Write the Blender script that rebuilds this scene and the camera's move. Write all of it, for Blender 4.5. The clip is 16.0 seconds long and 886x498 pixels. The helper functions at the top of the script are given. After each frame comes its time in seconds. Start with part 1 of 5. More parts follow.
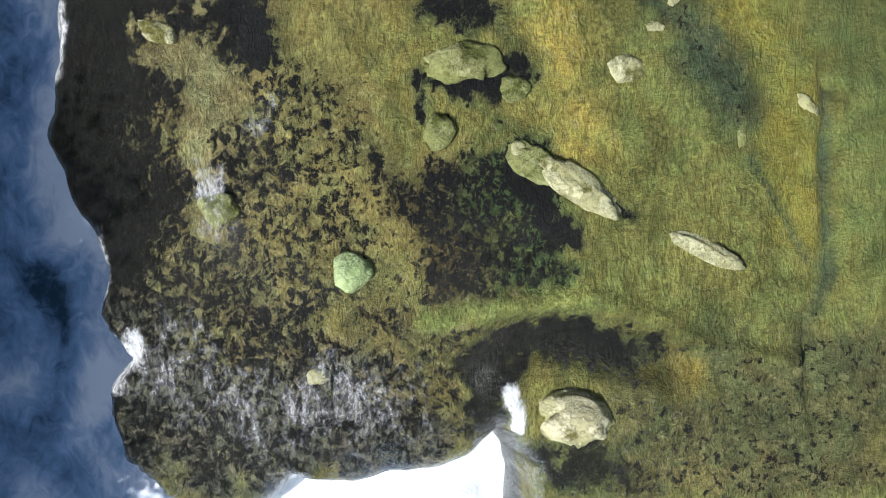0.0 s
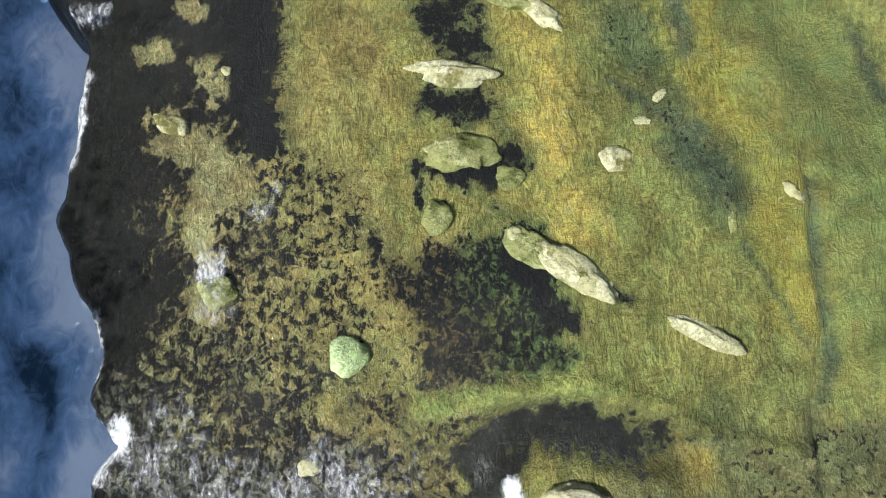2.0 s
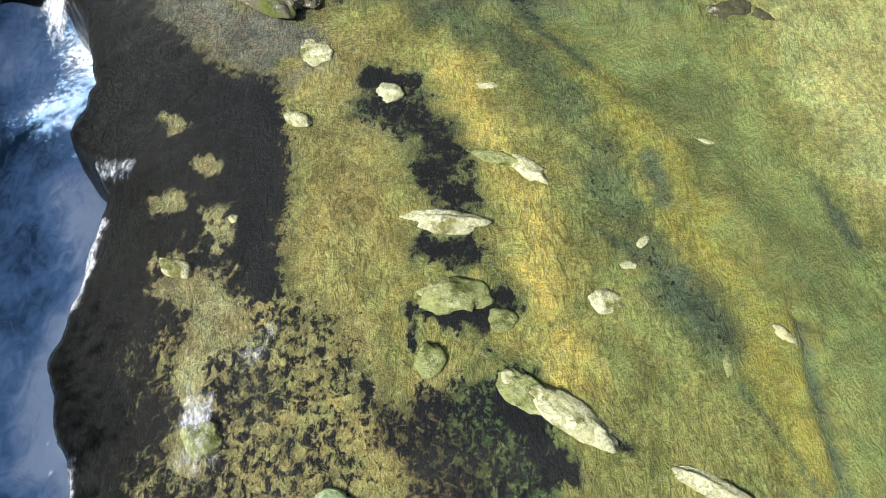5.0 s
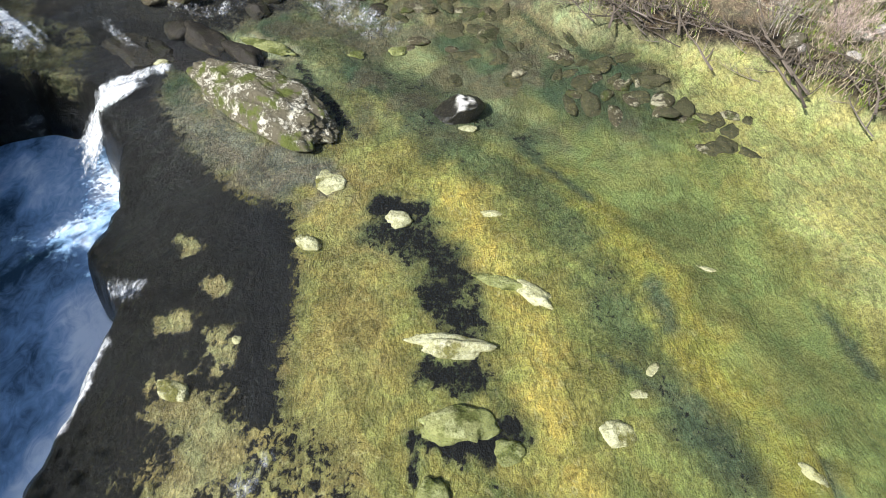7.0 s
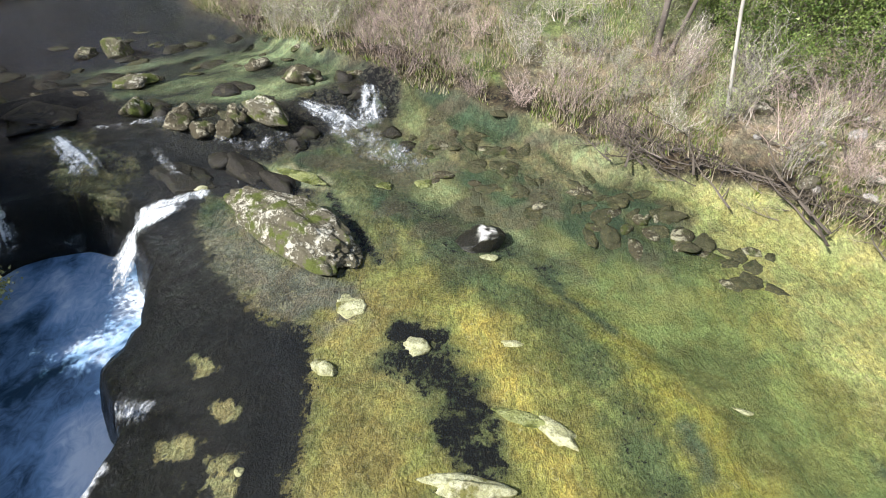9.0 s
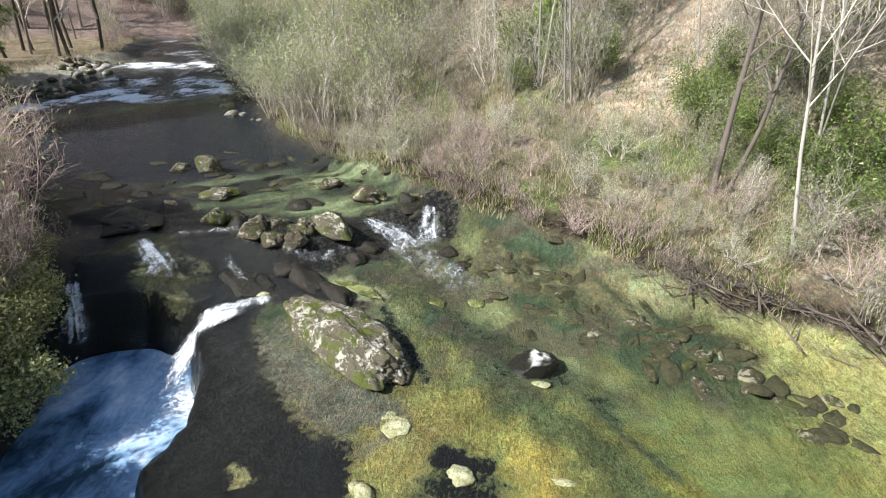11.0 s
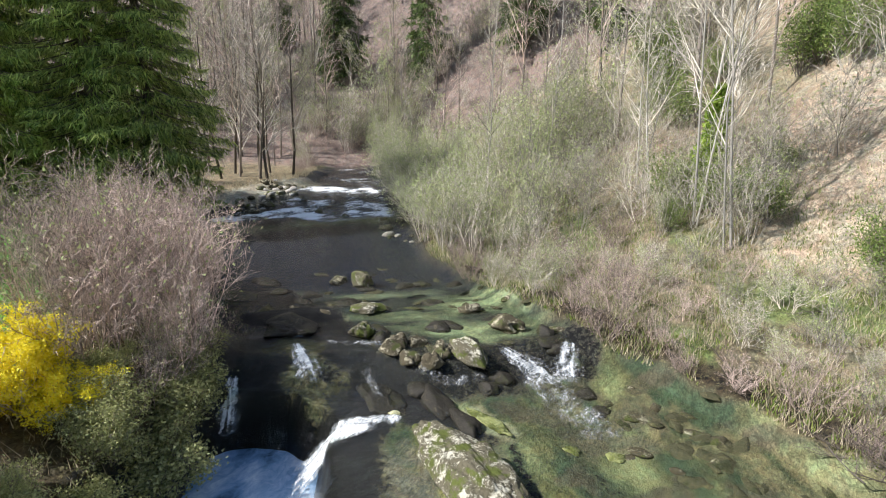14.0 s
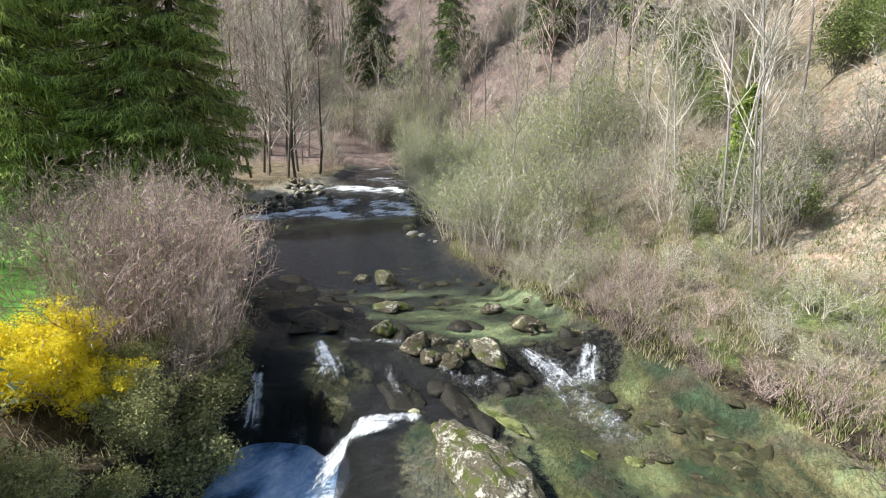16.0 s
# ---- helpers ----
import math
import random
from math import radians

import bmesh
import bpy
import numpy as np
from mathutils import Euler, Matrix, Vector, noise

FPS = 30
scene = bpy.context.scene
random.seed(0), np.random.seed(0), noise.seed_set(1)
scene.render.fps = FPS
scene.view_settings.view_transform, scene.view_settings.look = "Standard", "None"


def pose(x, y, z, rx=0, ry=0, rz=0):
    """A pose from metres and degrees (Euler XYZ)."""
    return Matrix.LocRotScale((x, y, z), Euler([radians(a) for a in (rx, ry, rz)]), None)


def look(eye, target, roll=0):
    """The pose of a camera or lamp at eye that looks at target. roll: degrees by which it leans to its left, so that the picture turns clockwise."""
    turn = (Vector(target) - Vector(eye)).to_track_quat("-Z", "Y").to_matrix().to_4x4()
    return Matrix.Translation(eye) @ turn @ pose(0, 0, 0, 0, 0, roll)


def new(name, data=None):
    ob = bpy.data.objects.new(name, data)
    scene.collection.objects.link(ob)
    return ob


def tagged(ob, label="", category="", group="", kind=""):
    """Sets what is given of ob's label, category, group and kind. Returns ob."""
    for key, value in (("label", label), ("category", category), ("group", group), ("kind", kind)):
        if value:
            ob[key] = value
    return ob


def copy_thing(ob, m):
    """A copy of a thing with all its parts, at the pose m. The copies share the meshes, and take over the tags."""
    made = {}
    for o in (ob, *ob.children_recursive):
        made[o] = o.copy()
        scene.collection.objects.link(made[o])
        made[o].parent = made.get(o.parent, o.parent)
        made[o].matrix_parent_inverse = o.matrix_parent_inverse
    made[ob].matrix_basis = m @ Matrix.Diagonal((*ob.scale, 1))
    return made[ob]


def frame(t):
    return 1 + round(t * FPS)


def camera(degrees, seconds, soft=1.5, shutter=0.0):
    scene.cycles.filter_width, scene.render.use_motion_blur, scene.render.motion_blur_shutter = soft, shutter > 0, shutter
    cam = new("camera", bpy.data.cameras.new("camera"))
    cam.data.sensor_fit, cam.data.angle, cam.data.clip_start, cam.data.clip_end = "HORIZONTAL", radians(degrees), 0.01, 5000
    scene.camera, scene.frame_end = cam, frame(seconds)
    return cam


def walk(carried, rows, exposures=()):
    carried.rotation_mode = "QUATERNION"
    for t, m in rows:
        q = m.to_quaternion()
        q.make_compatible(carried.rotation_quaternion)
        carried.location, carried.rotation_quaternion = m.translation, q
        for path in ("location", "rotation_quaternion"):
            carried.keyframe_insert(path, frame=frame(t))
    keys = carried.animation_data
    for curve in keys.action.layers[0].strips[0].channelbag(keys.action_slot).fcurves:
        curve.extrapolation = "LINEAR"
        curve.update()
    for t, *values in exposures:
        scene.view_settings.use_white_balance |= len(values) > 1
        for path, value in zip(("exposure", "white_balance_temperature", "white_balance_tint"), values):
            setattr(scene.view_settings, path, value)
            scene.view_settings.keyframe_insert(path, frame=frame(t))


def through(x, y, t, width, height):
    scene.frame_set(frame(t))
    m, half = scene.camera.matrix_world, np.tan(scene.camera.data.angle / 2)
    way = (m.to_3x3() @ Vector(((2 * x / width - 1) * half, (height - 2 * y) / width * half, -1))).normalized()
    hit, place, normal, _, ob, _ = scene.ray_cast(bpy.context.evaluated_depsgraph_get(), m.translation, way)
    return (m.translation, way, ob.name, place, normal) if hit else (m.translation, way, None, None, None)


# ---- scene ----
cam = camera(79.30, 16.0, soft=1.0)
PATH = [
    (0.0, -0.043, -0.081, 6.784, 0.24, -0.24, 0.00),
    (0.5, -0.068, -0.072, 6.812, 0.81, -0.34, -0.01),
    (1.0, -0.082, -0.100, 6.813, 2.96, -0.42, 0.03),
    (1.5, -0.043, -0.101, 6.822, 6.52, -0.26, 0.06),
    (2.0, 0.003, -0.107, 6.817, 9.36, -0.12, 0.14),
    (2.5, 0.058, -0.116, 6.805, 11.46, -0.03, 0.22),
    (3.0, 0.104, -0.099, 6.826, 13.54, 0.03, 0.18),
    (3.5, 0.107, -0.074, 6.850, 15.77, -0.05, 0.20),
    (4.0, 0.108, -0.061, 6.883, 18.46, -0.08, 0.23),
    (6.5, 0.120, 0.007, 6.981, 32.84, 0.19, 0.65),
    (7.0, 0.116, -0.008, 6.971, 36.64, 0.09, 1.24),
    (7.5, 0.132, 0.005, 6.981, 39.69, 0.12, 1.38),
    (8.0, 0.119, 0.008, 7.014, 43.13, 0.12, 1.65),
    (8.5, 0.083, 0.051, 7.005, 46.22, 0.10, 2.71),
    (9.0, 0.081, 0.088, 6.946, 49.91, 0.29, 3.90),
    (11.5, -0.006, 0.057, 6.988, 65.43, 0.14, 11.96),
    (12.0, -0.019, 0.052, 7.020, 68.20, 0.18, 14.03),
    (12.5, -0.061, 0.047, 7.046, 70.82, 0.07, 18.39),
    (13.0, -0.090, 0.087, 7.070, 73.16, 0.12, 22.37),
    (13.5, -0.130, 0.105, 7.102, 75.11, 0.07, 24.60),
    (14.0, -0.155, 0.080, 7.121, 75.87, -0.03, 25.67),
    (14.5, -0.161, 0.073, 7.141, 75.85, 0.05, 26.38),
    (15.0, -0.115, 0.063, 7.154, 75.83, 0.06, 27.31),
    (15.5, -0.051, 0.048, 7.188, 75.75, 0.08, 27.99),
    (16.0, -0.004, 0.048, 7.190, 75.76, 0.06, 28.49),
]
walk(cam, [(t, pose(x, y, z, rx, ry, rz)) for t, x, y, z, rx, ry, rz in PATH], [(0.0, 0.14), (0.8, 0.20), (2.0, 0.46), (3.5, 0.64), (7.5, 0.64), (9.0, 0.62), (16.0, 0.58)])

# ---- sky, sun ----
SUN_EL, SUN_AZ = 44.0, Vector((-0.80, -0.60, 0.0))
world = bpy.data.worlds.new("sky")
scene.world = world
world.use_nodes = True
sky = world.node_tree.nodes.new("ShaderNodeTexSky")
sky.sky_type, sky.sun_disc = "NISHITA", False
sky.sun_elevation, sky.sun_rotation = radians(SUN_EL), math.atan2(SUN_AZ.x, SUN_AZ.y)
background = world.node_tree.nodes["Background"]
background.inputs["Strength"].default_value = 0.115
world.node_tree.links.new(sky.outputs[0], background.inputs["Color"])
sun = new("sun", bpy.data.lights.new("sun", "SUN"))
sun.data.energy, sun.data.angle, sun.data.color = 5.0, radians(0.5), (1.0, 0.985, 0.985)
sun_from = SUN_AZ * math.cos(radians(SUN_EL)) + Vector((0, 0, math.sin(radians(SUN_EL))))
sun.matrix_world = look(sun_from * 60, (0, 0, 0))

# ---- terrain functions ----
TABLE = np.random.RandomState(7).rand(512)
PERM = np.random.RandomState(8).permutation(512)


def vnoise(x, y, seed=0):
    """Smooth value noise in the plane, 0 to 1."""
    xi, yi = np.floor(x).astype(int), np.floor(y).astype(int)
    fx, fy = x - xi, y - yi
    fx, fy = fx * fx * (3 - 2 * fx), fy * fy * (3 - 2 * fy)

    def h(a, b):
        return TABLE[PERM[(PERM[(a + seed * 37) % 512] + b) % 512]]
    top = h(xi, yi) * (1 - fx) + h(xi + 1, yi) * fx
    low = h(xi, yi + 1) * (1 - fx) + h(xi + 1, yi + 1) * fx
    return top * (1 - fy) + low * fy


def fbm(x, y, scale, octaves=4, seed=0):
    total, amp, norm = 0.0, 1.0, 0.0
    for k in range(octaves):
        total = total + amp * vnoise(x * scale + 13.7 * k, y * scale - 7.3 * k, seed + k)
        norm += amp
        amp, scale = amp * 0.5, scale * 2.03
    return total / norm


def smooth(a, b, v):
    t = np.clip((v - a) / (b - a), 0, 1)
    return t * t * (3 - 2 * t)


def side(poly, x, y):
    """Signed distance to a line of points: positive on the left of its way."""
    if np.size(x) < 200:
        a, b = np.array(poly[:-1], float), np.array(poly[1:], float)
        d = b - a
        px, py = np.ravel(x)[:, None] - a[:, 0], np.ravel(y)[:, None] - a[:, 1]
        t = np.clip((px * d[:, 0] + py * d[:, 1]) / (d * d).sum(1), 0, 1)
        far = np.hypot(px - t * d[:, 0], py - t * d[:, 1])
        k, row = far.argmin(1), np.arange(len(px))
        turned = px[row, k] * d[k, 1] - py[row, k] * d[k, 0] < 0
        return (far[row, k] * np.where(turned, 1.0, -1.0)).reshape(np.shape(x))
    best, sign = np.full(np.shape(x), 1e9), np.ones(np.shape(x))
    for (ax, ay), (bx, by) in zip(poly[:-1], poly[1:]):
        dx, dy = bx - ax, by - ay
        t = np.clip(((x - ax) * dx + (y - ay) * dy) / (dx * dx + dy * dy), 0, 1)
        d = np.hypot(x - ax - t * dx, y - ay - t * dy)
        s = np.where((x - ax) * dy - (y - ay) * dx < 0, 1.0, -1.0)
        near = d < best - 1e-9
        best, sign = np.where(near, d, best), np.where(near, s, sign)
    return best * sign


RIGHT_BANK = [(60, -30), (14, 3.5), (8, 8.35), (6.1, 9.9), (4.6, 11.0), (3.2, 11.8), (1.6, 13.1), (-0.2, 14.5), (-3.0, 15.6), (-5.4, 17.2), (-8, 19.5),
              (-11.9, 22.8), (-14.3, 26), (-20.7, 33.8), (-28, 44), (-34.8, 54.4), (-45, 66), (-90, 80)]
LEFT_BANK = [(-4, -60), (-8, -12), (-9, -3), (-9.6, 3), (-10.4, 7.2), (-11.2, 8.9), (-12.6, 10.8), (-13.6, 11.6), (-16, 13.3), (-19.2, 15.4),
             (-23.7, 19.3), (-26.5, 21.5), (-31, 27.5), (-31.5, 32), (-32, 38), (-37, 47), (-43, 57), (-52, 64), (-95, 74)]
LIP = [(2.4, -60), (1.6, -8), (1.35, -4), (1.2, -2.9), (0.98, -2.45), (0.72, -2.2), (0.3, -2.7), (-0.3, -2.85), (-1.2, -3.05), (-2.0, -2.9), (-2.5, -3.3),
       (-3.0, -3.7), (-3.5, -3.25), (-4.05, -2.75), (-4.25, -1.9), (-3.98, -1.5), (-4.4, -0.9), (-4.33, -0.3), (-4.7, 0.5), (-5.1, 1.35), (-5.0, 2.6),
       (-4.92, 3.9), (-5.3, 4.5), (-5.85, 5.1), (-5.7, 6.1), (-6.3, 7.6), (-7.1, 8.5), (-7.2, 9.2), (-8.1, 9.7), (-9.4, 10.0), (-10.4, 9.6), (-11.2, 9.0), (-16, 4)]
DAM = [(-14, 8.0), (-11.5, 9.9), (-9.3, 10.9), (-8.2, 11.6), (-6.6, 12.0), (-5.4, 12.6), (-4.6, 14.2), (-2.8, 15.4), (9, 27)]
RIFFLE = [(-36, 16), (-27, 22.5), (-22, 26.5), (-16, 31), (6, 48)]


def lip_distance(x, y):
    """Distance to the lip of the falls, positive on the upper shelf."""
    ring = LIP + [(-60, 4), (-60, -60)]
    odd = np.zeros(np.shape(x), bool)
    for (ax, ay), (bx, by) in zip(ring, ring[1:] + ring[:1]):
        if ay != by:
            odd ^= ((ay > y) != (by > y)) & (x < (bx - ax) * (y - ay) / (by - ay) + ax)
    return np.abs(side(LIP, x, y)) * np.where(odd, -1, 1)


def water_level(x, y):
    """The upper river's surface: the near reach, the pool over the boulders, the riffle behind it."""
    s, r = side(DAM, x, y), side(RIFFLE, x, y)
    inland = smooth(2.5, 0.3, -side(RIGHT_BANK, x, y)) * smooth(2.5, 0.3, side(LEFT_BANK, x, y))
    return inland * (0.55 * smooth(-0.7, 0.5, s) + 0.75 * smooth(0, 11, r))


def ground_height(x, y):
    right, left = -side(RIGHT_BANK, x, y), side(LEFT_BANK, x, y)
    lip = lip_distance(x, y)
    lip = lip + 0.22 * (fbm(x, y, 1.7, 3, 3) - 0.5)
    water = water_level(x, y)
    rough = fbm(x, y, 0.9, 5, 11) - 0.5
    bed = water - 0.12 + 0.14 * rough + 0.07 * (fbm(x, y, 3.6, 4, 14) - 0.5)
    bed = bed + 0.10 * smooth(0.22, 0.02, np.abs(side([(-0.2, -1.0), (0.7, -0.82), (1.8, -0.66), (2.8, -1.0), (3.3, -1.3), (4.5, -1.55)], x, y)))
    # the green channel under the right-hand chute and the deep pool
    bed = bed - 0.28 * smooth(1.6, 0.2, np.abs(side([(-2.4, 12.6), (-0.4, 10.4), (1.4, 8.9), (3.0, 7.5), (5.2, 5.4), (6.5, 3.2)], x, y)))
    bed = bed - 0.5 * smooth(3.0, 7.0, side(DAM, x, y)) * smooth(0, -3, side(RIFFLE, x, y) - 1)
    bed = bed - 0.22 * smooth(0.50, 0.05, np.abs(side([(0.75, -1.6), (0.95, -1.25), (1.6, -1.2), (2.3, -1.4), (2.9, -1.5)], x, y)))
    bed = bed - 0.12 * smooth(0.16, 0.03, np.abs(side([(5.0, 2.4), (5.0, 0.0), (4.7, -1.0), (4.8, -2.2)], x, y)))
    # the dark dome of rock above the falls
    dome = np.exp(-(((x + 12.0) * 0.80 + (y - 13.2) * 0.60) / 2.6) ** 2 - (((x + 12.0) * -0.60 + (y - 13.2) * 0.80) / 1.1) ** 2)
    bed = bed + 0.24 * dome
    # the drop into the plunge pool
    drop = smooth(0.05, -0.75, lip) * smooth(0.5, -0.3, left + 0.5 * (fbm(x, y, 0.9, 3, 4) - 0.5))
    bed = bed * (1 - drop) + (-2.5 + 0.5 * rough) * drop
    # banks and hillsides
    r2 = right + 0.5 * (fbm(x, y, 0.6, 3, 5) - 0.5)
    rise = 0.55 * smooth(-0.6, 0.5, r2) + 0.22 * np.clip(r2 - 0.3, 0, 5) + 0.62 * np.clip(r2 - 5, 0, 70) + 0.16 * np.clip(r2 - 75, 0, 400)
    rise = rise + (fbm(x, y, 0.16, 4, 21) - 0.5) * np.clip(r2 * 0.25, 0, 5)
    l2 = left + 0.6 * (fbm(x, y, 0.5, 3, 6) - 0.5)
    lise = 0.5 * smooth(-0.5, 0.3, l2) + 1.1 * smooth(0.2, 3.0, l2) + 0.05 * np.clip(l2 - 3, 0, 22) + 0.45 * np.clip(l2 - 26, 0, 90)
    lise = lise + (fbm(x, y, 0.2, 3, 31) - 0.5) * np.clip(l2 * 0.06, 0, 3)
    z = bed + rise * (r2 > -0.6) + lise * (l2 > -0.5)
    ahead = -0.50 * x + 0.866 * y
    return z + 0.55 * np.clip(ahead - 63, 0, 90)
# ---- end of terrain functions ----


# ---- helpers for things ----
def srgb(r, g, b):
    return tuple((c / 255 / 12.92) if c < 10.3 else ((c / 255 + 0.055) / 1.055) ** 2.4 for c in (r, g, b))


def mesh_of(name, verts, faces, mat=None, smooth_shade=False):
    """faces: one array of corner numbers, or a list of such arrays (triangles, quads)."""
    faces = faces if isinstance(faces, list) else [faces]
    me = bpy.data.meshes.new(name)
    loops = np.concatenate([f.ravel() for f in faces]).astype(np.int32)
    sizes = np.concatenate([np.full(len(f), f.shape[1]) for f in faces])
    me.vertices.add(len(verts))
    me.vertices.foreach_set("co", np.ascontiguousarray(verts, np.float32).ravel())
    me.loops.add(len(loops))
    me.loops.foreach_set("vertex_index", loops)
    me.polygons.add(len(sizes))
    me.polygons.foreach_set("loop_start", np.concatenate([[0], np.cumsum(sizes)[:-1]]).astype(np.int32))
    me.update(calc_edges=True)
    if mat:
        me.materials.append(mat)
    me.polygons.foreach_set("use_smooth", np.full(len(sizes), smooth_shade))
    return me


def part(name, me, parent, label=""):
    ob = new(name, me)
    ob.parent = parent
    return tagged(ob, label)


def set_floats(me, name, values):
    me.attributes.new(name, "FLOAT", "POINT").data.foreach_set("value", np.ascontiguousarray(values, np.float32).ravel())


def set_colours(me, name, rgb):
    rgba = np.ones((len(rgb), 4), np.float32)
    rgba[:, :3] = rgb
    me.attributes.new(name, "FLOAT_COLOR", "POINT").data.foreach_set("color", rgba.ravel())


class Nodes:
    """A short way to write a node material."""

    def __init__(self, name):
        self.mat = bpy.data.materials.new(name)
        self.mat.use_nodes = True
        self.tree = self.mat.node_tree
        self.bsdf = self.tree.nodes["Principled BSDF"]
        self.out = self.tree.nodes["Material Output"]
        self.where = self.tree.nodes.new("ShaderNodeNewGeometry").outputs["Position"]

    def link(self, a, b):
        self.tree.links.new(a, b)

    def value(self, socket, v):
        if isinstance(v, bpy.types.NodeSocket):
            self.link(v, socket)
        elif isinstance(v, tuple) and len(v) == 3 and socket.type == "RGBA":
            socket.default_value = (*v, 1)
        else:
            socket.default_value = v

    def noise(self, scale, detail=4.0, rough=0.55, vec=None, distort=0.0):
        n = self.tree.nodes.new("ShaderNodeTexNoise")
        self.link(vec or self.where, n.inputs["Vector"])
        n.inputs["Scale"].default_value, n.inputs["Detail"].default_value = scale, detail
        n.inputs["Roughness"].default_value, n.inputs["Distortion"].default_value = rough, distort
        return n.outputs["Fac"]

    def cells(self, scale, feature="F1", vec=None):
        n = self.tree.nodes.new("ShaderNodeTexVoronoi")
        n.feature = feature
        self.link(vec or self.where, n.inputs["Vector"])
        n.inputs["Scale"].default_value = scale
        return n.outputs["Distance"]

    def stretch(self, x, y, z, turn=0.0):
        n = self.tree.nodes.new("ShaderNodeMapping")
        self.link(self.where, n.inputs["Vector"])
        n.inputs["Scale"].default_value, n.inputs["Rotation"].default_value = (x, y, z), (0, 0, turn)
        return n.outputs[0]

    def span(self, v, a, b, c=0.0, d=1.0):
        n = self.tree.nodes.new("ShaderNodeMapRange")
        n.interpolation_type = "SMOOTHSTEP"
        for key, w in (("Value", v), ("From Min", a), ("From Max", b), ("To Min", c), ("To Max", d)):
            self.value(n.inputs[key], w)
        return n.outputs[0]

    def math(self, op, a, b=0.0):
        n = self.tree.nodes.new("ShaderNodeMath")
        n.operation = op
        self.value(n.inputs[0], a)
        self.value(n.inputs[1], b)
        return n.outputs[0]

    def mix(self, fac, a, b, blend="MIX"):
        n = self.tree.nodes.new("ShaderNodeMix")
        n.data_type, n.blend_type = "RGBA", blend
        self.value(n.inputs[0], fac)
        self.value(n.inputs[6], a)
        self.value(n.inputs[7], b)
        return n.outputs[2]

    def attr(self, name, out="Fac"):
        n = self.tree.nodes.new("ShaderNodeAttribute")
        n.attribute_name = name
        return n.outputs[out]

    def random(self):
        return self.tree.nodes.new("ShaderNodeObjectInfo").outputs["Random"]

    def island(self):
        return self.tree.nodes.new("ShaderNodeNewGeometry").outputs["Random Per Island"]

    def bump(self, height, strength=0.4, distance=0.03):
        n = self.tree.nodes.new("ShaderNodeBump")
        n.inputs["Strength"].default_value, n.inputs["Distance"].default_value = strength, distance
        self.link(height, n.inputs["Height"])
        return n.outputs[0]

    def finish(self, colour, rough=0.8, normal=None, spec=0.3):
        self.value(self.bsdf.inputs["Base Color"], colour)
        self.value(self.bsdf.inputs["Roughness"], rough)
        self.value(self.bsdf.inputs["Specular IOR Level"], spec)
        if normal:
            self.link(normal, self.bsdf.inputs["Normal"])
        return self.mat


